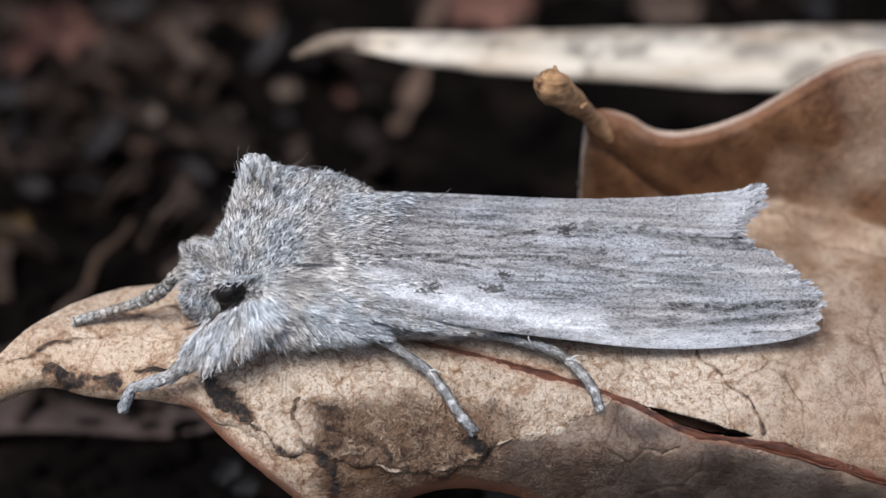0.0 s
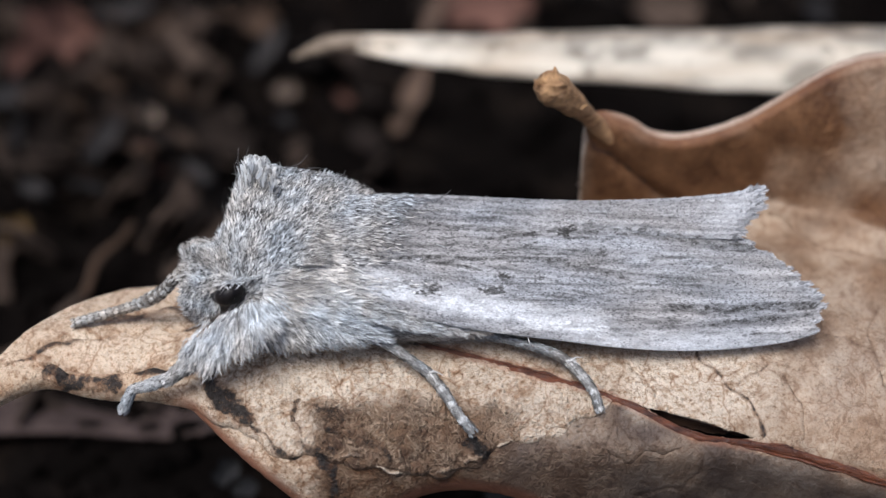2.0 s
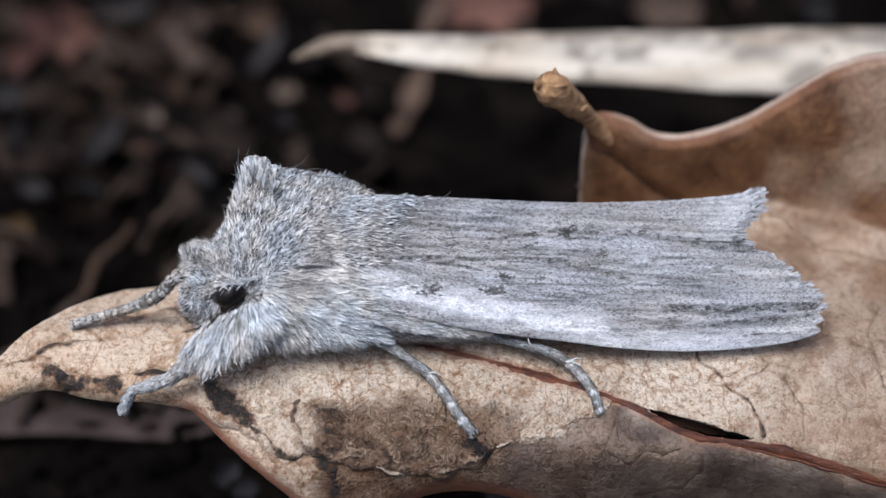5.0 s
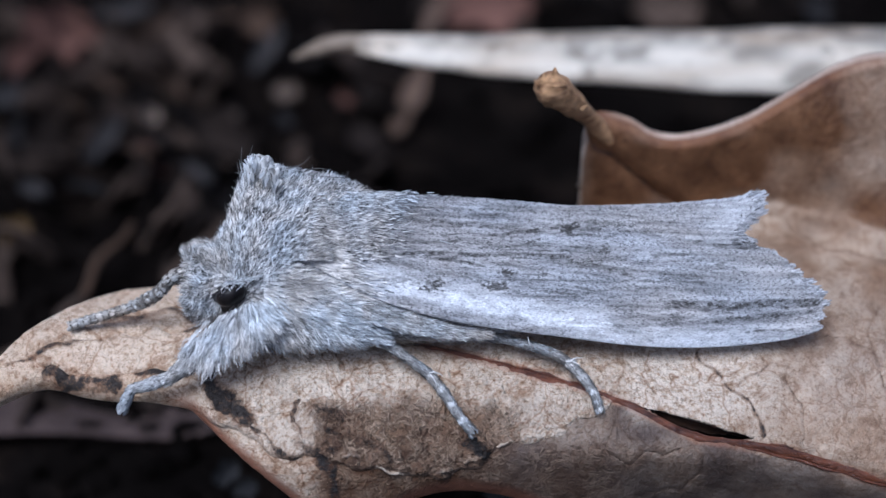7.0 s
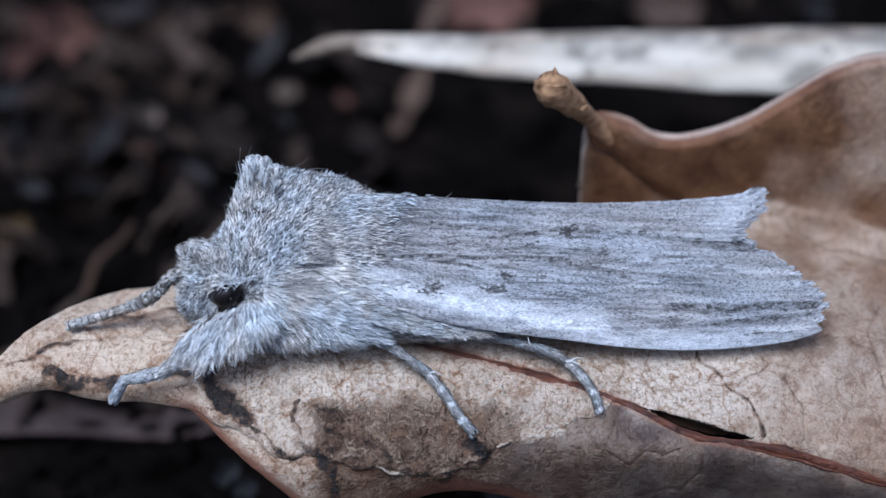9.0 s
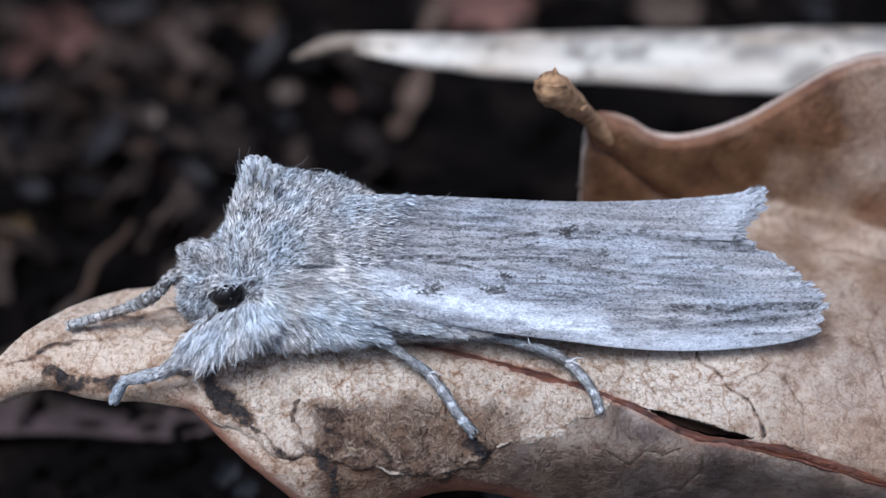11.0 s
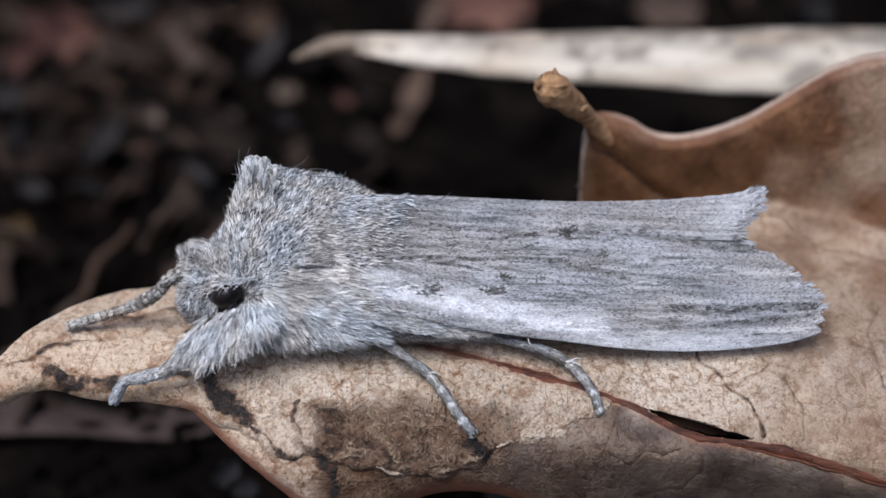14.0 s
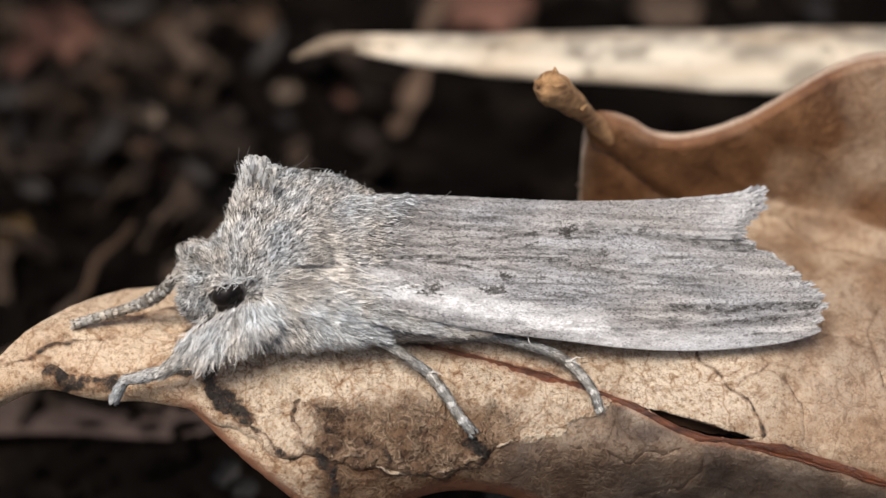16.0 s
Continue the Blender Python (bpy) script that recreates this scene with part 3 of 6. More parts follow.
    for line, wide, deep in (
            # the first line is painted shade in the gap beside the peeling lip
            ([(-5.0, -5.5), (-5.26, -6.15), (-5.12, -6.85), (-4.6, -7.3)], 0.13, 0.65), ([(-8.32, -4.18), (-8.08, -4.86), (-7.52, -5.34), (-6.96, -6.1)], 0.5, 1.0), ([(-7.12, -6.02), (-6.64, -6.46), (-6, -6.82), (-4.78, -7.38)], 0.09, 0.85), ([(-13.9, -4.36), (-12.98, -4.7), (-12.2, -4.84), (-11.5, -4.9)], 0.34, 0.92),
            # the third is the shadow under the lip's lower border, painted on
            ([(-4.3, -5.7), (-3.62, -6.0), (-3.8, -6.6), (-4.1, -7.2)], 0.46, 0.62), ([(-4.38, -7.34), (-3.92, -7.78), (-3.98, -8.68)], 0.32, 0.8), ([(-4.78, -7.48), (-2.88, -7.7), (-0.48, -8.08), (1.52, -7.48)], 0.22, 0.4),
            ([(-3.18, -6.58), (-2.48, -7.08), (-1.88, -7.42)], 0.35, 0.6), ([(-1.68, -6.58), (-0.08, -6.58), (2.32, -6.98)], 0.4, 0.4), ([(0.88, -6.74), (1.32, -6.98), (1.52, -7.18)], 0.3, 1.0),
            ([(-4.48, -5.74), (-3.48, -5.62), (-2.68, -5.08)], 0.1, 0.8), ([(9.12, -3.78), (10.32, -4.98), (10.92, -5.98), (11.22, -6.54)], 0.09, 0.7),
            ([(11.52, -4.08), (10.52, -4.78)], 0.07, 0.6), ([(13.12, -2.98), (13.92, -3.42), (15.12, -3.98)], 0.3, 0.35), ([(-15.28, -4.28), (-14.28, -3.82), (-13.08, -3.44), (-11.28, -3.02), (-8.68, -2.94)], 0.11, 0.72),
            # the first paints the shade along the tip lobe's upper crease
            ([(-11.88, -2.58), (-10.68, -2.38), (-8.88, -2.38)], 0.2, 0.6), ([(-10.88, -4.54), (-9.68, -4.54), (-8.28, -4.28)], 0.14, 1.0), ([(-9.28, -2.38), (-8.78, -2.62)], 0.2, 0.7), ([(5.22, 3.82), (6.32, 3.02), (7.52, 2.12)], 0.16, 0.7)):
        edge_n = 0.16 * rough_field(u + 0.3 * v, v - 0.3 * u, 0.33, 23) + 0.1 * rough_field(u - 0.4 * v, v + 0.4 * u, 0.08, 24) + 0.12 * rough_field(u - 0.7 * v, v + 0.7 * u, 0.21, 29)
        stain_shade = np.maximum(stain_shade, deep * soft(-0.25, 0.9, 1 - dist_line(wav_u, wav_v, line) / (wide * 1.05) + edge_n))
    stain_shade = stain_shade * np.clip(0.9 + 0.3 * rough_field(u + 0.4 * v, v - 0.4 * u, 0.3, 25), 0.6, 1)
    stain_shade = np.maximum(stain_shade, 0.3 * rough * grey * soft(-0.3, 0.5, crimp * -0.5 + 0.3))
    stain_shade = np.maximum(stain_shade, 0.42 * net)
    rim = np.maximum(0.95 * (1 - soft(0.1, 0.5, d_foot)) * soft(-10.08, -8.48, u), 0.3 * back * (1 - soft(0.1, 0.5, d_top)))
    rim = np.maximum(rim, 0.45 * (1 - soft(0.1, 0.3, rib)) * soft(-1.88, -0.48, u))
    vale = soft(0.2, 0.75, rough_field(u + 0.3 * v, v - 0.3 * u, 0.13, 36) * 0.6 + rough_field(u, v, 0.3, 37) * 0.5)
    stain_shade = np.maximum(stain_shade, (0.12 + 0.15 * rough) * vale)
    pale_lit = soft(-0.1, 0.7, rough_field(u, v, 2.2, 31) * 0.4 + 0.35) * above * 0.8 + (0.6 - 0.45 * soft(9.5, 12.5, u)) * soft(6.12, 6.92, u) * soft(-6.58, -5.58, v) * soft(-2.38, -3.58, v)
    # the rear wall: brown leaf, coloured darker for the shade it stands in
    shaded_wall = soft(-0.25, 0.45, v - np.interp(u, (4.0, 10.4, 11.3, 15.7), (-0.2, 1.2, 1.75, 0.2)) + 0.2 * rough_field(u, v, 1.2, 32)) * soft(3.92, 4.92, u)
    shaded_wall = shaded_wall * (1 - 0.3 * soft(11.32, 15.52, u) * soft(2.2, 5.5, v))
    brown = shaded_wall * (0.95 + 0.3 * rough_field(u, v, 1.5, 33)) * np.maximum(soft(0.07, 0.22, d_top), 1 - soft(5.52, 6.52, u))
    # browner leaf under the flaking skin, its underturned shade painted in too
    below = (1 - above) * soft(-5.28, -3.68, u) * soft(-6.58, -7.18, v) * (1 - soft(5.52, 6.72, u))
    # the flank below the midrib, whose shade is put into its colour
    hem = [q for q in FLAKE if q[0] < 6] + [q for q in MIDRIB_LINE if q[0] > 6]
    low_right_shade = soft(0.6, 2.4, u) * soft(0.04, -0.14, wav_v - np.interp(wav_u, [q[0] for q in hem], [q[1] for q in hem]))
    patchy = 0.95 + 0.2 * rough_field(u, v, 0.7, 34) + 0.2 * rough_field(u, v, 0.25, 35)
    brown = np.maximum(brown, np.maximum(0.95 * below, 0.98 * rough) * patchy)
    brown = np.maximum(brown, (0.14 + 0.4 * soft(10.0, 14.0, u)) * soft(5.5, 7.0, u) * (1 - low_right_shade) * np.clip(1 + 0.6 * rough_field(u, v, 0.9, 28), 0, 1.5))
    tawny = soft(12.0, 14.2, u) * soft(-3.9, -2.6, v) * (1 - soft(0.0, 0.4, shaded_wall)) * np.clip(0.5 + 0.6 * rough_field(u, v, 1.1, 42), 0, 1)
    brown = np.maximum(brown, 0.5 * tawny)
    pale_lit = pale_lit * (1 - shaded_wall) * (1 - 0.8 * rough)
    # painted highlight on the rear wall's rolled top lip
    pale_lit = np.maximum(pale_lit, 0.58 * soft(6.52, 7.92, u) * (1 - soft(0.14, 0.24, d_top)))
    # painted rim light down the rear wall's left edge
    pale_lit = np.maximum(pale_lit, 0.45 * (1 - soft(0.03, 0.1, dist_line(u, v, [(4.8, 1.7), (4.88, 3.02), (5.02, 4.32)]))))
    pale_lit = np.maximum(pale_lit, (0.55 + 0.45 * soft(-13.68, -12.68, wav_u) * soft(-2.88, -3.18, wav_v)) * (1 - soft(-9.08, -7.28, u)) * soft(-4.98, -4.18, v))

    stain_shade = np.maximum(stain_shade, 0.14 * below * np.clip(patchy, 0.6, 1.1))
    lobe = 1 - soft(-9.68, -7.28, u)
    verts = at(u, v, w).reshape(-1, 3)
    faces = grid_faces(n, m)[:, ::-1]
    # the tear is a real hole
    cu, cv = u.ravel()[faces].mean(1), v.ravel()[faces].mean(1)
    tt, tf = curve(TEAR_TOP, 80), curve(TEAR_FOOT, 80)
    hole = (cv < np.interp(cu, tt[:, 0], tt[:, 1])) & (cv > np.interp(cu, tf[:, 0], tf[:, 1])) & (cu > 6.72) & (cu < 11.08)
    both = np.intersect1d(faces[hole].ravel(), faces[~hole].ravel())
    bu, bv = u.ravel()[both], v.ravel()[both]
    vt, vf = np.interp(bu, tt[:, 0], tt[:, 1]), np.interp(bu, tf[:, 0], tf[:, 1])
    verts[both] = at(bu, np.where(np.abs(bv - vt) < np.abs(bv - vf), vt, vf), w.ravel()[both])
    leaf = thing("dry_leaf", at(6.32, -3.58, 0), "large curled dead leaf, tan and brown, stained and flaking", "leaf")
    blade = part("leaf_blade", (verts, faces[~hole]), LEAF, leaf, fields={"stain_shade": stain_shade.ravel(), "rim": np.clip(rim, 0, 1).ravel(), "pale_lit": np.clip(pale_lit, 0, 1).ravel(), "brown": np.clip(brown, 0, 1).ravel(), "lobe": lobe.ravel(), "smooth": np.clip(np.maximum(np.maximum(0.15 * lobe, 0.55 * low_right_shade), np.maximum(0.95 * soft(0.0, 0.4, shaded_wall), 0.6 * soft(9.8, 13.3, u))), 0, 1).ravel(), "dull": np.clip(0.95 * low_right_shade * (0.9 + 0.25 * rough_field(u, v, 0.8, 27)), 0, 1).ravel(), "flake": np.clip(np.maximum(rough * (0.75 + 0.5 * rough_field(u, v, 0.8, 38)), np.maximum(front * (0.08 + 0.14 * rough_field(u, v, 1.3, 39)), np.maximum(0.1 * low_right_shade, below) * (0.25 + 0.25 * rough_field(u, v, 0.9, 40)))), 0, 1).ravel()})
    thick = blade.modifiers.new("thickness", "SOLIDIFY")
    thick.thickness = 0.16 * MM
    thick.offset = -1.0
    # the lips of the peeling upper skin, curling off the blade along its border
    def nearest(a, b):
        return np.array([int(np.argmin((u - x) ** 2 + (v - y) ** 2)) for x, y in zip(a.ravel(), b.ravel())])

    for lip, wide, lift, seed in (([(-4.9, -5.5), (-5.14, -6.1), (-5.0, -6.75), (-4.5, -7.2), (-3.6, -7.4), (-2.7, -7.25)], 0.4, 0.2, 1), ([(-2.9, -7.5), (-1.8, -7.9), (-0.5, -7.98), (0.7, -7.68), (1.5, -7.2), (1.36, -6.95)], 0.45, 0.2, 2),
                                  ([(1.6, -7.1), (2.6, -6.78), (3.7, -6.46), (4.8, -6.0), (5.5, -5.66)], 0.4, 0.16, 3), ([(-4.7, -5.72), (-4.2, -5.6), (-3.5, -5.5), (-2.7, -5.05), (-2.3, -4.8)], 0.3, 0.13, 4)):
        c = curve(lip, 110)
        t1 = np.linspace(0, 1, 110)
        side = np.stack([-np.gradient(c[:, 1]), np.gradient(c[:, 0])], 1)
        side = side / np.linalg.norm(side, axis=1, keepdims=True)
        taper = soft(0, 0.12, t1) * (1 - soft(0.88, 1, t1))
        a = np.linspace(0, 1, 9)[None, :]
        jag = 0.06 * rough_field(t1, 0 * t1, 0.05, 150 + seed) + 0.035 * rough_field(t1, 0 * t1, 0.018, 160 + seed)
        pu = c[:, :1] + side[:, :1] * (wide * (1 - a) + jag[:, None])
        pv = c[:, 1:] + side[:, 1:] * (wide * (1 - a) + jag[:, None])
        idx = nearest(pu, pv)
        rise = (-0.03 + (1.9 * lift * taper * (0.8 + 0.5 * rough_field(t1, 0 * t1, 0.09, 170 + seed)))[:, None] * a ** 1.6)
        pw = w.ravel()[idx].reshape(pu.shape) + rise + 0.02 * rough_field(pu, pv, 0.15, 180 + seed)
        pick_up = {"brown": 0.55 * np.clip(brown, 0, 1).ravel()[idx], "flake": 0.8 * rough.ravel()[idx], "stain_shade": 0.6 * stain_shade.ravel()[idx], "pale_lit": np.repeat(a ** 5 * 0.75, 110, 0).ravel()}
        lip_ob = part("peeling_skin", (at(pu, pv, pw).reshape(-1, 3), grid_faces(110, 9)), LEAF, leaf, "curled lip of the peeling upper skin", fields=pick_up)
        thick = lip_ob.modifiers.new("thickness", "SOLIDIFY")
        thick.thickness = 0.05 * MM
        thick.offset = 0.0
    # midrib
    c = curve(MIDRIB_LINE, 140)
    k = np.linspace(0, 1, 140)
    r = steps(k, ((0, 0.06), (0.06, 0.13), (0.3, 0.16), (0.42, 0.13), (0.6, 0.12), (0.68, 0.17), (0.74, 0.22), (0.8, 0.17), (1, 0.2))) * (1 + 0.12 * rough_field(k, 0 * k, 0.03, 41))
    def on_top(line):
        k = [int(np.argmin((u - a) ** 2 + (v - b) ** 2)) for a, b in line]
        h = w.ravel()[k]
        return np.convolve(np.pad(h, 3, mode="edge"), np.ones(7) / 7, mode="valid")

    r = r * (1.1 + 0.22 * rough_field(k, 0 * k, 0.018, 46))
    base_w = on_top(c) + 0.12
    fibres = [tube(at(c[:, 0], c[:, 1], base_w), r * (0.9 + 0.2 * rough_field(k, 0 * k, 0.05, 44)), 14, 0.7)]
    for i, (off, size) in enumerate(((0.8, 0.3), (-0.75, 0.26))):
        sway = r * (off + 0.5 * rough_field(k, 0 * k + i, 0.06, 45 + i))
        fibres.append(tube(at(c[:, 0], c[:, 1] + sway, base_w + r * 0.35 * (1 - abs(off)) + 0.02), r * size * (1 + 0.3 * rough_field(k, 0 * k, 0.04, 55 + i)), 8))
    part("midrib", join(*fibres), MIDRIB, leaf, "reddish-brown midrib, split from the blade")
    for line in ([(9.02, -3.74), (9.62, -4.38), (10.32, -4.98), (10.82, -5.78), (11.22, -6.68)], [(11.62, -4.02), (11.02, -4.34), (10.48, -4.86)],
                 [(6.52, -6.08), (5.52, -6.98), (5.42, -7.98)], [(7.92, -6.98), (6.52, -7.58), (4.72, -8.18)], [(-4.78, -4.38), (-4.72, -5.18), (-4.38, -5.72), (-3.58, -5.62), (-2.68, -5.06), (-1.88, -4.62)],
                 # the first is no vein: the tip lobe's long crease, as a dark tube
                 [(-15.28, -4.28), (-14.28, -3.82), (-13.08, -3.44), (-11.28, -3.02), (-8.68, -2.94)], [(12.32, -0.58), (13.12, -1.58), (13.72, -2.98), (15.52, -4.18)]):
        c = curve(line, 80)
        part("side_vein", tube(at(c[:, 0], c[:, 1], on_top(c) + 0.085), np.linspace(0.045, 0.06, 80) * (1 + 0.35 * rough_field(np.linspace(0, 1, 80), np.zeros(80), 0.06, 47)), 8), SIDE_VEIN, leaf)
    c = curve([(5.82, -5.1), (6.92, -5.4), (8.02, -5.66), (9.52, -6.12), (11.12, -6.62)], 90)
    part("torn_edge", tube(at(c[:, 0], c[:, 1], on_top(c) + 0.02), steps(np.linspace(0, 1, 90), ((0, 0.03), (0.3, 0.12), (0.8, 0.12), (1, 0.05))) * (1 + 0.3 * rough_field(np.linspace(0, 1, 90), np.zeros(90), 0.04, 59)), 8, 0.8), MIDRIB, leaf, "dark torn edge of the blade")
    # the dark inner layer that shows under the lip of the tear
    c = curve(TEAR_TOP, 90)[8:]
    h = on_top(c)
    deep = np.linspace(0, 1, 8)[None, :]
    sag = 0.3 * np.sin(np.pi * np.linspace(0.05, 1, len(c)))[:, None] + 0.05 * rough_field(np.linspace(0, 1, len(c)), np.zeros(len(c)), 0.04, 57)[:, None]
    part("torn_layer", (at(c[:, :1] + 0 * deep, c[:, 1:] + 0.12 - (sag + 0.12) * deep, h[:, None] - 0.2 - 0.5 * deep ** 0.7).reshape(-1, 3), grid_faces(len(c), 8)), TORN, leaf, "dark fibrous layer inside the tear")
    # the stalk, cut off and swollen at its end
    c = curve([(*(6.82, 3.12), -4.2), (*(5.62, 4.22), -2.9), (*(4.82, 4.98), -1.4), (*(4.32, 5.38), -0.5), (*(3.72, 5.76), 0.2), (*(3.5, 5.88), 0.4)], 60)
    k = np.linspace(0, 1, 60)
    r = steps(k, ((0, 0.1), (0.3, 0.36), (0.52, 0.33), (0.62, 0.36), (0.72, 0.5), (0.86, 0.6), (0.95, 0.55), (1, 0.42))) * (1 + 0.05 * rough_field(k, 0 * k, 0.05, 43))
    sv, sf = tube(at(c[:, 0], c[:, 1], c[:, 2]), r, 20)
    ring = np.arange(len(sv)) // 20 / 60.0
    turn = np.arange(len(sv)) % 20 / 20.0
    mid = np.repeat(at(c[:, 0], c[:, 1], c[:, 2]), 20, 0)
    bumpy = 1 + (0.10 * rough_field(ring[:1200], turn[:1200] * 1.0, 0.09, 48) + 0.10 * rough_field(ring[:1200], turn[:1200], 0.04, 49)) * soft(0.4, 0.7, ring[:1200])
    sv[:1200] = mid + (sv[:1200] - mid) * bumpy[:, None]
    stalk = part("leaf_stalk", (sv, sf), STALK, leaf, "swollen broken end of the leaf stalk")
    spur = curve([(*(4.04, 5.7), 0.4), (*(3.98, 6.06), 0.4), (*(3.96, 6.44), 0.4)], 16)
    part("spur", tube(at(spur[:, 0], spur[:, 1], spur[:, 2]), np.linspace(0.4, 0.03, 16), 10), STALK, stalk)
    for line, thick_end in (([(3.62, 5.9), (3.56, 6.1), (3.6, 6.26)], 0.12), ([(3.8, 5.98), (3.84, 6.16), (3.92, 6.3)], 0.14), ([(3.42, 5.78), (3.3, 5.9), (3.24, 6.0)], 0.1), ([(4.16, 5.6), (4.3, 5.76), (4.34, 5.9)], 0.12), ([(4.9, 4.92), (5.02, 5.06), (5.16, 5.08)], 0.07)):
        c = curve([(x, y, 0.55) for x, y in line], 10)
        part("spur", tube(at(c[:, 0], c[:, 1], c[:, 2] - 0.9 * (c[:, 0] > 4.6)), np.linspace(thick_end, 0.02, 10), 8, 0.6), STALK, stalk, "ragged shred at the broken end")
    spur = curve([(*(3.48, 5.52), 0.5), (*(3.28, 5.62), 0.6), (*(3.26, 5.86), 0.6), (*(3.44, 5.98), 0.5)], 16)
    part("spur", tube(at(spur[:, 0], spur[:, 1], spur[:, 2]), np.full(16, 0.03), 8), STALK, stalk)


build_leaf()


# ---- the moth ----
moth = thing("moth", at(-4.48, -3.18, 1.0), "resting grey moth with furry thorax and folded wings", "moth")


def coons(top, foot, left, right, n, m):
    """Points of a patch between four border lines, as arrays of u and v, with s along and a across."""
    s, a = np.linspace(0, 1, n)[:, None, None], np.linspace(0, 1, m)[None, :, None]
    t, f = curve(top, n)[:, None], curve(foot, n)[:, None]
    le, r = curve(left, m)[None], curve(right, m)[None]
    p = (1 - a) * t + a * f + (1 - s) * le + s * r
    p = p - ((1 - s) * (1 - a) * t[:1] + s * (1 - a) * t[-1:] + (1 - s) * a * f[:1] + s * a * f[-1:])
    return p[..., 0], p[..., 1], np.broadcast_to(s[..., 0], (n, m)), np.broadcast_to(a[..., 0], (n, m))


def sample(field, s, a):
    n, m = field.shape
    x, y = np.clip(s * (n - 1), 0, n - 1.001), np.clip(a * (m - 1), 0, m - 1.001)
    i, j = x.astype(int), y.astype(int)
    fx, fy = x - i, y - j
    return field[i, j] * (1 - fx) * (1 - fy) + field[i + 1, j] * fx * (1 - fy) + field[i, j + 1] * (1 - fx) * fy + field[i + 1, j + 1] * fx * fy


def marks_and_shade(u, v, a):
    """Dark streaks, dots and the far wing's painted shadow (tone), and the whitish leading edge with its sheen (pale).
    """
    wu, wv = u + 0.06 * rough_field(u, v, 0.2, 61), v + 0.06 * rough_field(u, v, 0.4, 62)
    dash = np.clip(0.6 + 0.75 * rough_field(u, v * 2, 0.17, 160) + 0.3 * rough_field(u, v, 0.5, 161), 0.45, 1)
    tone = np.zeros_like(u)
    for line, wide, deep in (
            ([(-3.28, 0.78), (-1.88, 0.88)], 0.05, 0.9), ([(-0.48, 0.94), (0.32, 0.78), (1.52, 0.78)], 0.05, 0.6), ([(1.32, 0.34), (2.92, 0.54), (4.32, 0.68)], 0.05, 0.7),
            ([(-2.88, 0.18), (-1.68, 0.1), (0.32, 0.1)], 0.04, 0.5), ([(-3.48, -0.22), (-1.68, -0.32), (0.12, -0.24)], 0.06, 0.7), ([(-0.68, -0.42), (0.32, -0.54), (1.32, -0.78)], 0.06, 0.8),
            # the last here is the far wing's shadow, painted as a dark band
            ([(0.32, -0.3), (2.92, -0.34), (5.52, -0.58)], 0.06, 0.6), ([(1.12, -0.1), (2.32, -0.06), (3.32, 0.22)], 0.04, 0.6), ([(5.12, 0.72), (7.12, 0.58), (9.12, 0.26), (10.9, -0.02)], 0.17, 0.62),
            ([(4.32, 0.42), (6.32, 0.34)], 0.05, 0.6), ([(4.32, -0.5), (5.52, -0.82), (6.52, -1.02)], 0.12, 0.5), ([(7.32, -0.38), (9.12, -0.22)], 0.05, 0.5),
            ([(8.32, -1.08), (10.92, -0.92)], 0.04, 0.4), ([(7.92, -2.14), (10.32, -2.08), (13.12, -2.02)], 0.15, 0.66), ([(9.52, -2.66), (12.92, -2.38)], 0.09, 0.6),
            ([(10.92, -3.02), (12.32, -2.94)], 0.03, 0.6), ([(-1.68, 1.38), (2.32, 1.22), (4.52, 1.26)], 0.05, 0.4), ([(-2.88, -1.98), (-1.28, -2.38), (1.52, -2.94)], 0.06, 0.5),
            ([(5.92, -2.88), (8.12, -2.74)], 0.06, 0.4), ([(2.32, -1.3), (5.52, -1.58), (8.12, -1.42)], 0.06, 0.35), ([(-2.08, -0.58), (-0.48, -0.98), (1.52, -1.28)], 0.05, 0.4)):
        wide = wide * 1.15 + 0.01
        tone = np.maximum(tone, min(1, deep * 1.4) * dash * (1 - soft(wide * 0.5, wide * 1.3, dist_line(wu, wv, line))))
    for (cu, cv), ru, rv, deep in (((4.4, 0.62), 0.28, 0.13, 1.0), ((2.18, -1), 0.28, 0.11, 1.0), ((1.76, -1.46), 0.4, 0.16, 0.85), ((-0.44, -1.44), 0.36, 0.2, 0.85),
                                   ((5.56, -0.16), 0.2, 0.12, 0.8), ((9.64, -0.62), 0.16, 0.14, 0.6), ((-1.68, -1.28), 0.5, 0.15, 0.5), ((8.16, -2.68), 0.2, 0.2, 0.5),
                                   ((-3.2, -0.74), 0.4, 0.15, 0.5)):
        tone = np.maximum(tone, deep * (1 - soft(0.7, 1.35, np.hypot((wu - cu) / (ru * 0.85), (wv - cv) / (rv * 1.0)) + 1.0 * rough_field(u / 2.0, v, 0.05, 68))))
    # fine long streaks between the veins
    lanes = rough_field(u / 22.0 + 3, v + 0.03 * u, 0.075, 65) * 0.65 + rough_field(u / 7.0, v + 0.03 * u, 0.05, 66) * 0.45
    tone = np.maximum(tone, 0.62 * (1 - 0.6 * soft(0.7, 0.9, a)) * soft(0.28, 0.58, lanes) * soft(-0.2, 0.6, rough_field(u, v, 1.4, 67) + 0.25))
    tone = np.maximum(tone, (0.10 + 0.08 * rough_field(u, v, 1.2, 69)) * (1 - soft(0.35, 0.8, a)))
    # the stripe: whitish scales, with their sheen painted in as paler colour
    edge = dist_line(u, v, [(-3.68, -1.02), (-2.88, -1.18), (-0.88, -1.66), (1.32, -2.14), (4.32, -2.66), (6.72, -3.18)])
    pale = 0.97 * (1 - soft(0.1, 0.55, edge)) * (1 - soft(4.32, 8.92, u))
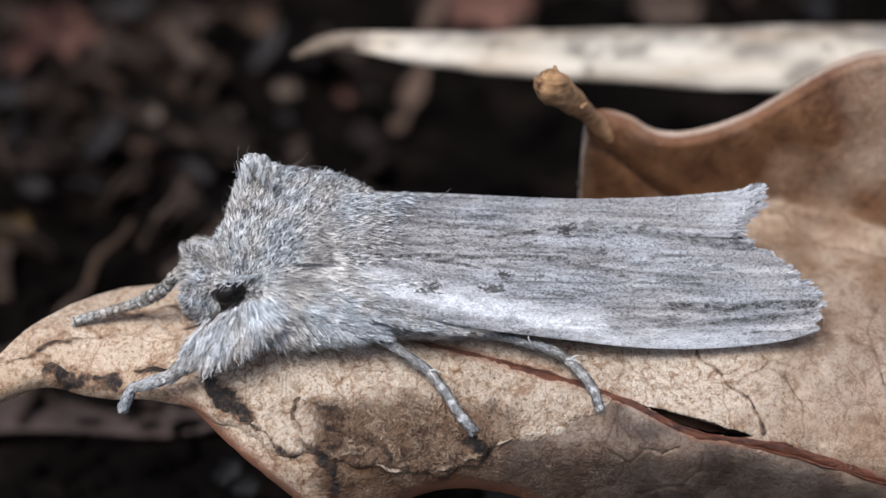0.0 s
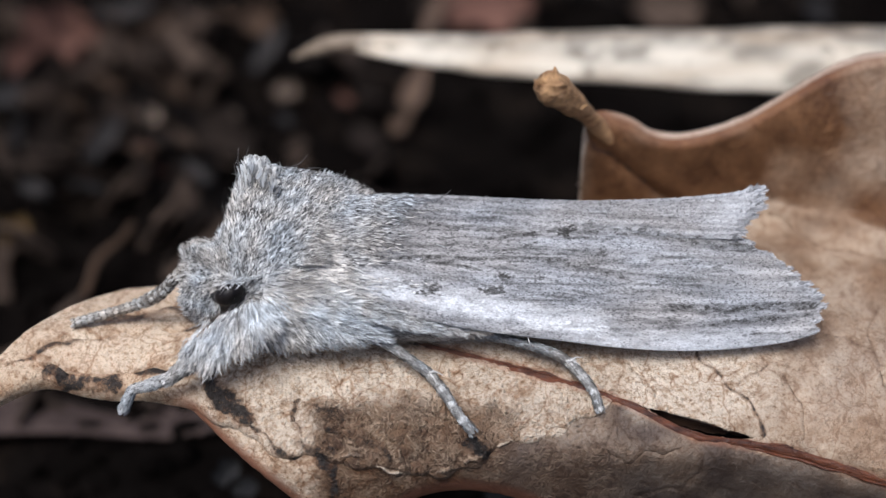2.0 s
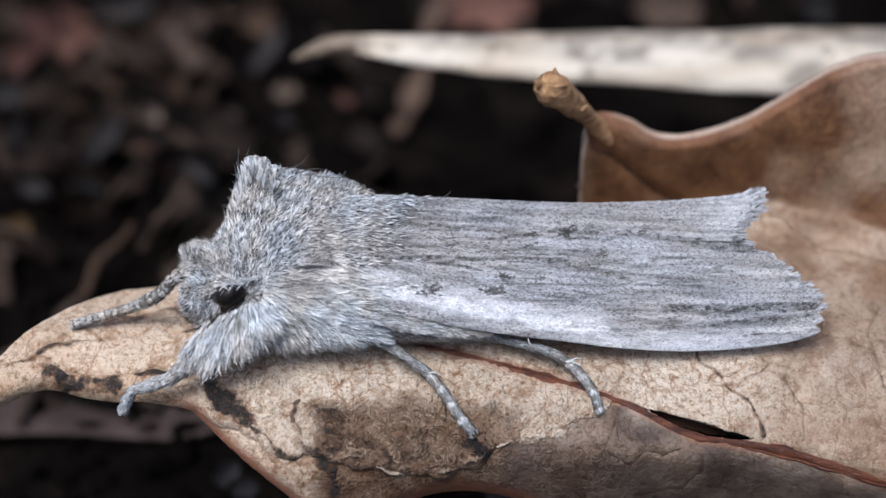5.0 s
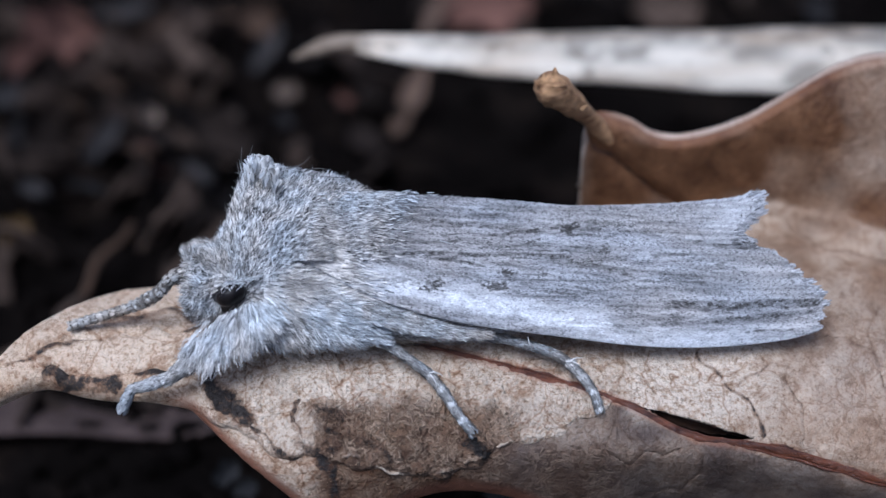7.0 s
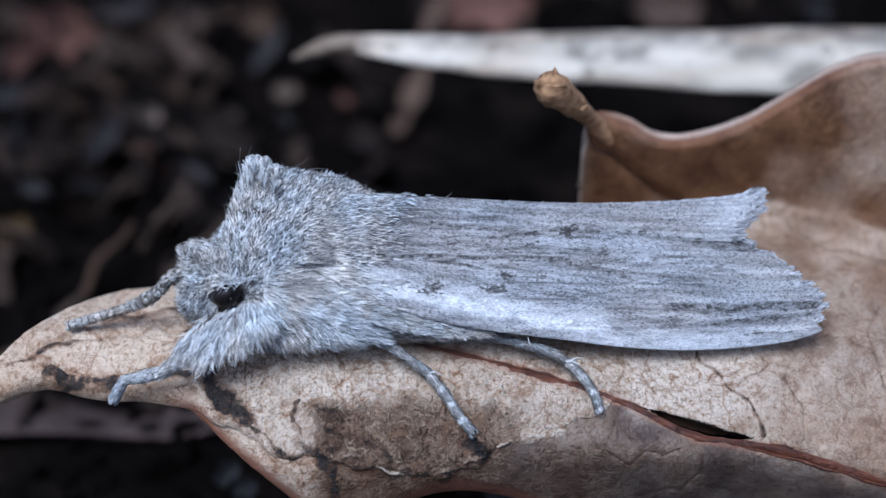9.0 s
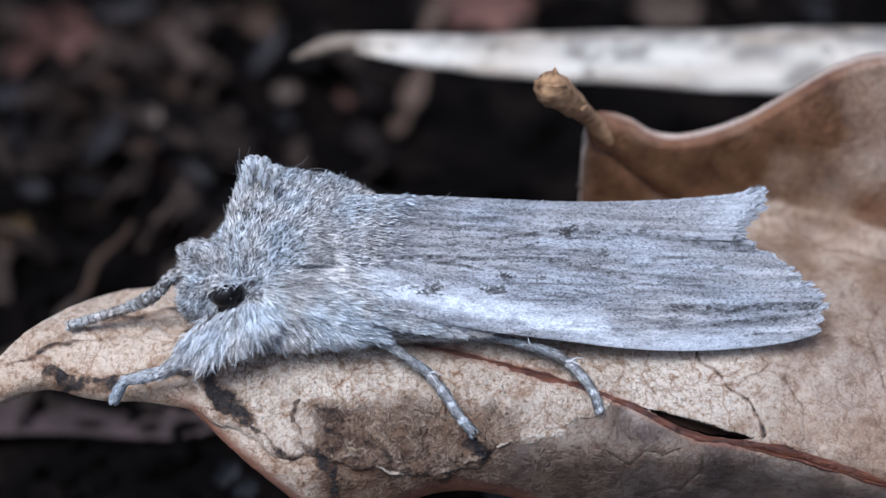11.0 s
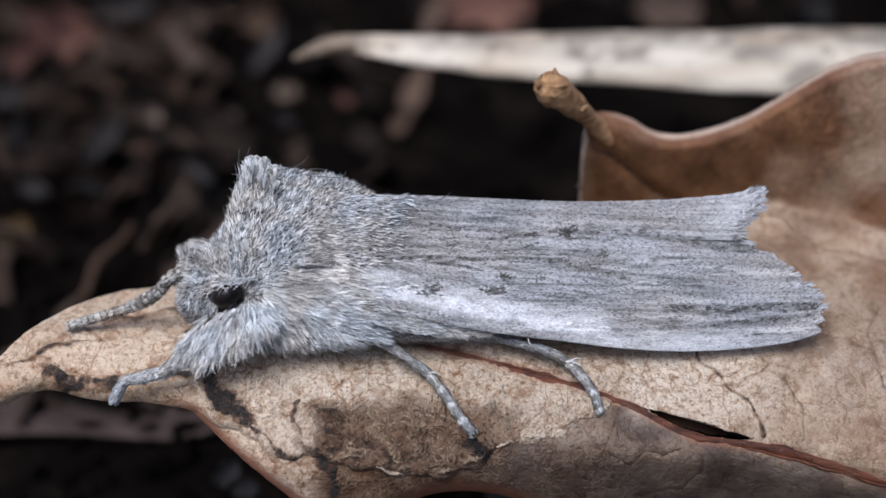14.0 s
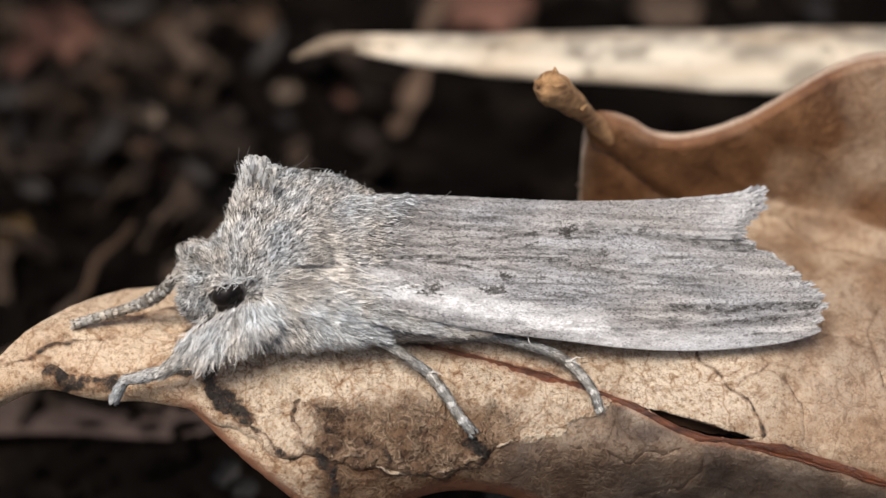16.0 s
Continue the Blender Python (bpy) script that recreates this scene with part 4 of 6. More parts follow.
    pale = np.maximum(pale, 0.8 * (1 - soft(0.1, 0.6, dist_line(u, v, [(0.32, -1.82), (2.32, -2.26), (5.52, -2.78)]))))
    pale = np.maximum(pale, 0.6 * soft(0.8, 0.97, a) * soft(3.0, 6.0, u) * (1 - 0.6 * soft(9.0, 12.5, u)))
    pale = np.maximum(pale, 0.5 * (1 - soft(0.1, 0.45, dist_line(u, v, [(-4.4, -0.5), (-2.6, -0.9), (-0.8, -1.5)]))))
    pale = np.maximum(pale, 0.5 * (1 - soft(0.1, 1.6, dist_line(u, v, [(10.12, 1.46), (11.52, 1.92)]))))
    pale = pale * (0.66 + 0.34 * rough_field(u / 2.5, v, 0.11, 64) + 0.12 * rough_field(u / 4, v, 0.3, 63))
    return np.clip(tone, 0, 1), np.clip(pale, 0, 1)


def wing(name, label, borders, w_of, pivot, count, teeth, reach):
    """A wing: a thin sheet, its coat of overlapping scales, and the fringe on its outer border."""
    n, m = 170, 70
    u, v, s, a = coons(*borders, n, m)
    w = w_of(s, a)
    ribs = np.abs(np.sin(np.pi * (a * 8 + 0.25 * rough_field(s, a, 0.2, 51)))) ** 6
    w = w + 0.022 * ribs * soft(0.05, 0.3, s) + 0.02 * rough_field(u, v, 0.9, 52)
    p = at(u, v, w)
    tone, pale = marks_and_shade(u, v, a)
    sheet = part(name, (p.reshape(-1, 3), grid_faces(n, m)), WING, moth, label, pivot, {"tone": tone.ravel() * 0.75, "pale": pale.ravel()})
    thick = sheet.modifiers.new("thickness", "SOLIDIFY")
    thick.thickness = 0.05 * MM
    thick.offset = 0.0
    # scales in loose rows, pointing to the outer border
    rows = 185
    ss, aa = (rng.integers(0, rows, count) + rng.normal(0.5, 0.16, count)) / rows, rng.random(count) * 0.992
    ss = np.clip(ss, 0, 1)
    ds, da = np.gradient(p, axis=0).reshape(n, m, 3), np.gradient(p, axis=1)
    nrm = unit(np.cross(ds, da))
    if (nrm.reshape(-1, 3) @ OUT).mean() < 0:
        nrm = -nrm
    pick = lambda f: np.stack([sample(f[..., k], ss, aa) for k in range(3)], 1)
    root, no, way = pick(p), pick(nrm), unit(pick(ds))
    root = root + no * 0.03 * MM
    way = unit(way + no * rng.uniform(0.08, 0.3, (count, 1)) + rng.normal(0, 0.12, (count, 3)))
    t2, p2 = marks_and_shade(*flat_of(root + way * 0.075 * MM)[:2], aa)
    keep = np.repeat(t2 * rng.uniform(0.55, 1.35, count), 6), np.repeat(p2 * rng.uniform(0.35, 1.15, count), 6)
    geo = strands(root, way, no, rng.uniform(0.09, 0.14, count), rng.uniform(0.032, 0.055, count), 0.1, True)
    part("scale_coat", geo, WING, sheet, "overlapping grey scales", pivot, {"tone": np.clip(keep[0], 0, 1), "pale": np.clip(keep[1], 0, 1)}, kind="stuff")
    # the fringe: tufts of long scales that draw together into teeth
    k = teeth * 230
    tooth = rng.integers(0, teeth, k)
    cut = np.concatenate([[0], np.sort(rng.uniform(0.25, 0.75, teeth - 1) + np.arange(1, teeth) - 0.5), [teeth]]) / teeth
    f = rng.random(k)
    aa = cut[tooth] + (cut[tooth + 1] - cut[tooth]) * f
    peak = rng.uniform(0.45, 0.85, teeth)[tooth]
    high = rng.uniform(0.45, 1.0, teeth)[tooth]
    ss = np.full(k, 1.0) - rng.random(k) * 0.02
    root, no, way = pick(p), pick(nrm), unit(pick(ds))
    across = pick(da) * (m - 1)
    tent = np.minimum(f / peak, (1 - f) / (1 - peak))
    le = reach * (0.3 + 0.7 * high * tent) * rng.uniform(0.75, 1.1, k)
    way = unit(way * le[:, None] * MM + 0.35 * across * ((peak - f) / teeth)[:, None] + rng.normal(0, 0.1, (k, 3)) * reach * MM)
    geo = strands(root, way, no, le, rng.uniform(0.025, 0.05, k), 0.0, True, 0.3)
    part("fringe", geo, WING, sheet, "ragged pale fringe", pivot, {"tone": np.repeat(np.clip(rng.uniform(-0.1, 0.3, k) + 0.45 * (1 - tent), 0, 1), 6), "pale": np.repeat(rng.uniform(0.0, 0.55, k), 6)}, kind="stuff")
    return sheet


RIDGE = [(-3.68, 1.96), (-1.68, 1.9), (0.32, 1.84), (3.32, 1.7), (5.12, 1.68), (7.32, 1.74), (9.32, 1.88), (10.4, 2.0), (10.8, 2.16)]
NEAR_TOP = [(-3.68, 1.86), (-1.68, 1.8), (0.32, 1.72), (3.32, 1.5), (5.52, 1.22), (8.32, 0.78), (10.68, 0.34)]
NEAR_FOOT = [(-4.78, -0.74), (-3.28, -1.58), (-1.68, -2.22), (0.32, -2.74), (2.32, -3.04), (4.32, -3.28), (6.32, -3.52), (8.32, -3.62), (10.32, -3.54), (12.1, -3.32), (12.96, -3.06)]
NEAR_END = [(10.68, 0.34), (11.02, -0.06), (11.66, -0.34), (12.4, -0.98), (12.85, -1.42), (13.2, -1.68), (13.26, -2.14), (13.1, -2.66), (12.96, -3.06)]
LIP = [(-3.68, 1.78), (-1.68, 1.7), (2.32, 1.22), (5.32, 0.74), (8.32, 0.4), (10.3, 0.34)]
FAR_END = [(10.8, 2.16), (11.1, 1.9), (11.04, 1.5), (10.66, 1.1), (10.36, 0.72), (10.3, 0.34)]


def near_w(s, a):
    ridge = 1.25 - 0.5 * s
    edge = 3.25 - 1.75 * soft(0.0, 1.0, s)
    return ridge + (edge - ridge) * np.sin(a * 1.5) / math.sin(1.5)


def far_w(s, a):
    top = 0.95 - 0.4 * s
    return top + (1.42 - 0.48 * s - top) * soft(0, 1, a)


WING_PIVOT = at(*(-3.68, 1.92), 1.2)
far_wing = wing("far_forewing", "grey forewing lapping over the back, tip frayed", (RIDGE, LIP, [(-3.68, 1.96), (-3.68, 1.78)], FAR_END), far_w, WING_PIVOT, 24000, 6, 0.72)
near_wing = wing("near_forewing", "streaked grey forewing with black dots, whitish edge", (NEAR_TOP, NEAR_FOOT, [(-3.68, 1.86), (-4.28, 0.62), (-4.78, -0.74)], NEAR_END), near_w, WING_PIVOT, 90000, 12, 0.45)


def wing_root():
    n = 2600
    uu = -4.72 + np.abs(rng.normal(0, 0.75, n))
    foot = np.interp(uu, [q[0] for q in NEAR_FOOT], [q[1] for q in NEAR_FOOT])
    vv = foot + 0.02 + np.abs(rng.normal(0, 0.55, n))
    s = np.clip((uu - -4.48) / 17.0, 0, 1)
    a = np.clip(1 - (vv - foot) / 3.2, 0, 1)
    p = at(uu, vv, near_w(s, a) + 0.07)
    no = np.tile(OUT, (n, 1))
    ways = unit(RIGHT - 0.22 * UP + 0.06 * OUT + 0.25 * np.stack([rough_field(uu, vv + 9 * k, 0.3, 195 + k) for k in range(3)], 1) + rng.normal(0, 0.12, p.shape))
    geo = strands(p, ways, no, rng.uniform(0.25, 0.6, n), rng.uniform(0.022, 0.045, n), 0.08)
    part("wing_root_fur", geo, PALE_FUR, near_wing, "pale hairs at the wing root", WING_PIVOT, {"tone": np.zeros(n * 5)}, kind="stuff")


wing_root()


def far_side():
    """The far half of the folded wing, sloping down to the leaf behind the back."""
    n, m = 80, 30
    c = curve(RIDGE, n)
    a = np.linspace(0, 1, m)[None, :]
    s = np.linspace(0, 1, n)[:, None]
    u = np.repeat(c[:, :1], m, 1)
    u = u - 0.7 * s * np.minimum(1, 6 * a)
    v = c[:, 1:] - (3.6 - 1.4 * s) * a
    w = 0.93 - 0.35 * s - 2.3 * np.sin(a * 1.4) * (1 - 0.3 * s)
    part("far_wing_slope", (at(u, v, w).reshape(-1, 3), grid_faces(n, m)), WING, far_wing, pivot=WING_PIVOT, fields={"tone": np.zeros(n * m), "pale": np.zeros(n * m)})


far_side()

# abdomen under the wings
ABDOMEN = Loft([(*(-3.28, -1.38), 1.4, 1.8, 1.6), (*(-1.28, -1.74), 1.4, 1.5, 1.5), (*(1.32, -1.98), 1.0, 1.2, 1.2), (*(4.32, -1.78), 0.8, 0.95, 1.0), (*(6.72, -1.58), 0.6, 0.5, 0.6)])
abdomen = part("abdomen", ABDOMEN.mesh(), SKIN, moth)
p, no = ABDOMEN.scatter(11000)
part("abdomen_fur", strands(p, unit(RIGHT * 1.0 - UP * 0.1 + no * 0.25 + rng.normal(0, 0.15, p.shape)), no, rng.uniform(0.3, 0.55, 11000), 0.045),
     FLANK_FUR, abdomen, kind="stuff", fields={"tone": np.zeros(55000)})

# thorax: a keeled body with collar and crest
THORAX = Loft([(*(-8, -0.58), 1.2, 1.0, 1.1), (*(-7.6, -0.34), 1.2, 1.6, 1.4), (*(-7.2, -0.18), 1.2, 2.75, 1.75), (*(-6.58, -0.22), 1.2, 3.05, 2.0), (*(-5.68, -0.3), 1.2, 2.95, 2.05),
               (*(-4.78, -0.34), 1.2, 2.9, 1.85), (*(-3.78, -0.34), 1.1, 2.7, 1.25), (*(-2.68, -0.38), 1.0, 2.28, 0.6)], keel=0.75)
THORAX_PIVOT = at(*(-4.48, -2.38), 1.2)
thorax = part("thorax", THORAX.mesh(), SKIN, moth, pivot=THORAX_PIVOT)


def coat(name, label, material, parent, pivot, places, normals, ways, lengths, width, bend=0.2, blunt=False, tone=None, twist=0.45, curl=0.14):
    geo = strands(places, ways, normals, lengths, width, bend, blunt, twist, curl)
    k = 6 if blunt else 5
    n = len(places)
    if tone is None:
        tone = np.zeros(n)
    values = np.repeat(tone, k)
    part(name, geo, material, parent, label, pivot, {"tone": values}, kind="stuff")


N = 46000
p, no = THORAX.scatter(N)
u, v, w = flat_of(p)
free = (((u - -7.54) / 0.6) ** 2 + ((v - -1.6) / 0.4) ** 2 > 1) | (w < 1.5)
p, no, u, v, w = p[free], no[free], u[free], v[free], w[free]
N = len(p)
ways = fan(p, no, (-7.38, -2.08), 0.22, 0.55, (0.3, 0.1))
collar = 0.95 * np.exp(-(dist_line(u + 0.1 * rough_field(u, v, 0.4, 71), v, [(-7.72, 1.18), (-6.88, 1.06), (-6.32, 1.14)]) / 0.09) ** 2)
locks = soft(0.05, 0.5, rough_field(u + 0.5 * v, v - 0.5 * u, 0.085, 72) * 0.7 + rough_field(u - 0.3 * v, v + 0.3 * u, 0.2, 73) * 0.5)
nape = np.exp(-(dist_line(u + 0.1 * rough_field(u, v, 0.3, 74), v, [(-7.3, 2.62), (-6.75, 2.42), (-6.2, 2.52)]) / 0.22) ** 2)
collar = np.clip(np.maximum(np.maximum(collar, 0.5 * nape), 0.5 * locks * rng.uniform(0.5, 1.2, N)), 0, 1)
coat("thorax_fur", "dense silvery grey fur", FUR, thorax, THORAX_PIVOT, p, no, ways, rng.uniform(0.2, 0.42, N) + 0.2 * soft(-2.38, -3.18, v), rng.uniform(0.026, 0.052, N), 0.18, tone=collar, curl=0.22)
pick = (rng.random(N) < 0.13) & (u < -3.88) & (locks < 0.5)
coat("guard_hair", "longer pale hairs among the fur", WHITE_FUR, thorax, THORAX_PIVOT, p[pick], no[pick], fan(p[pick], no[pick], (-7.38, -2.08), 0.26, 0.4, (0.3, 0.1)),
     rng.uniform(0.3, 0.55, pick.sum()), rng.uniform(0.024, 0.045, pick.sum()), 0.16, curl=0.25)
# the crest: three lobes of short upright blunt scales
N = 1500
lobe_of = rng.integers(0, 3, N)
lobe_u, lobe_v, lobe_r = np.array((-6.76, -6.38, -6.04)), np.array((3.36, 3.3, 3.04)), np.array((0.4, 0.24, 0.24))
turn = rng.normal(0, 0.6, N)
depth = rng.random(N) ** 1.3 * 0.75
cw = rng.normal(0, 0.42, N)
long = rng.uniform(0.2, 0.4, N)
cu = lobe_u[lobe_of] + lobe_r[lobe_of] * np.sin(turn) * (1 + 0.2 * depth)
top_v = lobe_v[lobe_of] - 0.25 * (1 - np.cos(turn)) - 0.12 * np.abs(cw) - depth
p = at(cu - 0.2 * np.sin(turn), top_v - long, 1.25 + cw * (1 + depth))
no = unit(np.multiply.outer(np.sign(cw + 0.1) * 0.9, OUT) + 0.4 * RIGHT[None])
ways = unit(np.multiply.outer(np.sin(turn) * 0.55 + 0.15, RIGHT) + UP + np.multiply.outer(cw * 0.3, OUT) + rng.normal(0, 0.16, p.shape))
coat("crest", "tuft of upright blunt scales", WHITE_FUR, thorax, THORAX_PIVOT, p, no, ways, long, rng.uniform(0.06, 0.12, N), 0.0, True, tone=np.clip(rng.uniform(-0.2, 0.3, N) + 0.5 * depth, 0, 0.8), curl=0.05)
# thin upright hairs in front of the crest
N = 150
vv = rng.uniform(0.3, 2.6, N)
uu = np.interp(vv, (0.3, 1.3, 2.6), (-7.88, -7.58, -7.22)) + np.abs(rng.normal(0, 0.25, N))
p = at(uu, vv, 1.3 + rng.normal(0, 0.5, N))
coat("nape_hair", "thin brownish upright hairs", FLANK_FUR, thorax, THORAX_PIVOT, p, np.tile(unit(OUT - 0.6 * RIGHT), (N, 1)), unit(UP + 0.08 * RIGHT + rng.normal(0, 0.16, p.shape)), rng.uniform(0.3, 0.7, N), rng.uniform(0.016, 0.028, N), 0.0)
# mantle: hairs that thin out over the wing base
N = 8500
vv = rng.uniform(-0.58, 1.92, N)
uu = np.interp(vv, (-0.58, 0.22, 1.92), (-5.3, -4.95, -4.15)) + np.abs(rng.normal(0, 1.15, N)) + rng.normal(0, 0.25, N)
p = at(uu, vv, near_w(np.clip((uu - -3.88) / 16.0, 0, 1), np.clip((1.88 - vv) / 3.6, 0, 1)) + 0.17 + 0.5 * np.exp(-((uu - -4.78) / 0.6) ** 2))
no = unit(np.tile(OUT, (N, 1)) + np.multiply.outer((vv - 0.22) * 0.25, UP))
ways = unit(RIGHT - 0.05 * UP + 0.1 * OUT + 0.3 * np.stack([rough_field(uu, vv + 9 * k, 0.4, 95 + k) for k in range(3)], 1) + rng.normal(0, 0.12, p.shape))
coat("mantle_fur", "grey hairs thinning over the wing base", FUR, near_wing, WING_PIVOT, p, no, ways, rng.uniform(0.2, 0.42, N), rng.uniform(0.022, 0.04, N), 0.14, tone=rng.uniform(0.0, 0.5, N), curl=0.16)
# tegula: long pale hairs over the wing base
N = 9000
uu, vv = rng.uniform(-6.38, -3.2, N), rng.normal(0, 1, N)
base_v = steps(uu, ((-6.28, -1.28), (-4.6, -1.5), (-3.0, -2.35)))
vv = base_v + vv * steps(uu, ((-5.0, 0.55), (-3.6, 0.34)))
p = at(uu, vv, 3.2 - 0.16 * (vv - -1.58) ** 2 - 0.12 * (uu - -5.28) * 0.3)
no = unit(np.tile(OUT, (N, 1)) + np.multiply.outer((vv - -1.58) * 0.3, UP))
ways = fan(p, no, (-7.68, -0.98), 0.1, 0.22, (0.6, 0))
coat("shoulder_fur", "long pale hairs over the wing base", WHITE_FUR, thorax, THORAX_PIVOT, p, no, ways, rng.uniform(0.5, 0.95, N), rng.uniform(0.022, 0.042, N), 0.1,
     # random tone, and a painted shadow line in the gap along the tuft
     tone=np.clip(rng.uniform(-0.6, 0.32, N), 0, 1) + 0.45 * np.exp(-(dist_line(uu, vv, [(-6.28, -1.28), (-4.88, -1.38)]) / 0.2) ** 2))
# chest fur, hanging to the leaf
N = 11000
uu = rng.uniform(-6.88, -2.08, N)
vv = rng.uniform(-3.18, -1.88, N)
edge_v = np.interp(uu, [q[0] for q in NEAR_FOOT], [q[1] for q in NEAR_FOOT])
vv = np.where(uu > -4.48, np.minimum(vv, edge_v - 0.12 - 0.5 * rng.random(N)), vv)
vv = np.maximum(vv, -3.26)
p = at(uu, vv, 3.1 - 0.1 * (uu - -5.28) ** 2 * 0.2 - 0.3 * rng.random(N))
no = unit(np.tile(OUT, (N, 1)) - UP * 0.3)
ways = fan(p, no, (-6.28, -1.58), 0.05, 0.28, (0.35, -0.35))
# the dark line paints the shade in the crevice between thigh and chest
coat("chest_fur", "long grey chest fur", PALE_FUR, thorax, THORAX_PIVOT, p, no, ways, rng.uniform(0.5, 0.85, N) * steps(uu, ((-6.88, 0.9), (-4.08, 1.0), (-2.08, 0.6))), rng.uniform(0.022, 0.042, N), 0.2, tone=np.clip(0.6 * np.exp(-(dist_line(uu, vv, [(-5.75, -2.1), (-5.45, -2.6), (-5.3, -3.1)]) / 0.16) ** 2) + rng.uniform(-0.4, 0.4, N) + 0.3 * rough_field(uu, vv, 0.16, 75), 0, 0.9))
# pale fur along the flank below the wing
N = 2600
uu = rng.uniform(-2.88, 1.52, N)
edge_v = np.interp(uu, [q[0] for q in NEAR_FOOT], [q[1] for q in NEAR_FOOT])
p = at(uu, edge_v + 0.15 - rng.random(N) ** 1.3 * steps(uu, ((-2.88, 0.9), (-0.48, 0.6), (1.52, 0.15))), 3.3 - 0.2 * (uu - -2.88))
coat("flank_fur", "brownish grey fur below the wing", FLANK_FUR, thorax, THORAX_PIVOT, p, unit(np.tile(OUT, (N, 1)) - 0.3 * UP), unit(RIGHT - 0.25 * UP + 0.1 * OUT + rng.normal(0, 0.2, p.shape)), rng.uniform(0.25, 0.5, N), rng.uniform(0.016, 0.03, N), 0.15)
# stray bristles on the back
for line in ([(-7.18, 2.62), (-7.26, 3.12), (-7.24, 3.58)], [(-7.28, 2.42), (-7.38, 2.9), (-7.42, 3.02)], [(-7.08, 2.82), (-6.96, 3.32), (-6.86, 3.62)], [(-5.68, 2.82), (-5.08, 3.02), (-4.78, 3.34)], [(-5.08, 2.72), (-4.58, 2.86), (-4.08, 2.82)],
             [(-4.48, 2.58), (-3.88, 2.56), (-3.38, 2.58)], [(-3.58, 2.38), (-3.52, 2.58), (-3.46, 2.78)], [(-3.08, 2.06), (-2.78, 2.14), (-2.44, 2.04)], [(-0.08, 1.82), (0.12, 1.94), (0.28, 2.08)]):
    c = curve(line, 10)
    part("bristle", tube(at(c[:, 0], c[:, 1], np.full(10, 1.6)), np.linspace(0.018, 0.007, 10), 5), SKIN, thorax, "stray dark bristle", THORAX_PIVOT)

# head
HEAD_PIVOT = at(*(-7.28, -0.78), 1.4)
HEAD = Loft([(*(-9.08, -1.26), 1.5, 0.4, 0.5), (*(-8.86, -1.18), 1.5, 1.0, 0.95), (*(-8.48, -1.1), 1.5, 1.25, 1.25), (*(-7.98, -1.06), 1.5, 1.3, 1.4), (*(-7.18, -0.98), 1.4, 1.1, 1.4)])
head = part("head", HEAD.mesh(), SKIN, moth, pivot=HEAD_PIVOT)


def ball(centre, radius, squash=(1, 1, 1), n=24, tilt=0.0):
    th = np.linspace(0, np.pi, n)[:, None]
    ph = np.linspace(0, 2 * np.pi, 2 * n, endpoint=False)[None]
    q = np.stack([np.sin(th) * np.cos(ph), np.sin(th) * np.sin(ph), np.cos(th) + 0 * ph], -1).reshape(-1, 3)
    q = q * radius * MM
    v = np.asarray(centre) + q[:, :1] * squash[0] * (RIGHT * math.cos(tilt) + UP * math.sin(tilt)) + q[:, 1:2] * squash[1] * (UP * math.cos(tilt) - RIGHT * math.sin(tilt)) + q[:, 2:] * squash[2] * OUT
    return v, grid_faces(n, 2 * n, True)


part("eye", ball(at(*(-7.56, -1.6), 3.04), 0.52, (1.0, 0.72, 0.9), 24, 0.5), EYE, head, "glossy black compound eye", HEAD_PIVOT)
N = 13000
p, no = HEAD.scatter(N)
u, v, w = flat_of(p)
open_eye = (((u - -7.54) / 0.6) ** 2 + ((v - -1.62 + 0.25 * np.abs(u - -7.68)) / 0.5) ** 2 > 1 + 0.6 * rough_field(u, v, 0.25, 171)) | (w < 1.5)
p, no, u, v = p[open_eye], no[open_eye], u[open_eye], v[open_eye]
tousle = np.stack([rough_field(u + 5 * k, v - 4 * k, 0.28, 172 + k) for k in range(3)], 1)
ways = unit(fan(p, no, (-7.44, -1.18), 0.45, 0.5) + 0.75 * tousle)
# hair darkened in patches, standing in for shade between clumps
hollow_shade = 0.75 * soft(0.15, 0.55, rough_field(u, v, 0.22, 176) * 0.7 + rough_field(u, v, 0.45, 177) * 0.5)
coat("head_fur", "rough grey fur of the face", FUR, head, HEAD_PIVOT, p, no, ways, rng.uniform(0.2, 0.45, len(p)), rng.uniform(0.026, 0.048, len(p)), 0.1, tone=hollow_shade, curl=0.25)
pick = rng.random(len(p)) < 0.3
coat("face_tuft", "paler hairs of the face", PALE_FUR, head, HEAD_PIVOT, p[pick], no[pick], unit(fan(p[pick], no[pick], (-7.44, -1.18), 0.55, 0.5) + 0.9 * tousle[pick]), rng.uniform(0.25, 0.55, pick.sum()), rng.uniform(0.02, 0.04, pick.sum()), 0.1)
N = 90
uu = rng.uniform(-8.18, -6.68, N)
p = at(uu, steps(uu, ((-8.18, -1.26), (-6.68, -1.02))) + rng.normal(0, 0.04, N), 3.3 + rng.normal(0, 0.04, N))
no = np.tile(OUT, (N, 1))
coat("brow", "pale fringe over the eye", PALE_FUR, head, HEAD_PIVOT, p, no, unit(RIGHT + UP * 0.15 + rng.normal(0, 0.15, p.shape)), rng.uniform(0.22, 0.38, N), 0.028)

# the tuft between the antennae and lashes over the eye
N = 420
uu = rng.uniform(-9.24, -8.64, N)
p = at(uu, -0.16 + np.clip(rng.normal(0, 0.14, N), -0.4, 0.12), 1.9 + rng.normal(0, 0.4, N))
no = unit(np.tile(OUT, (N, 1)) - 0.3 * RIGHT)
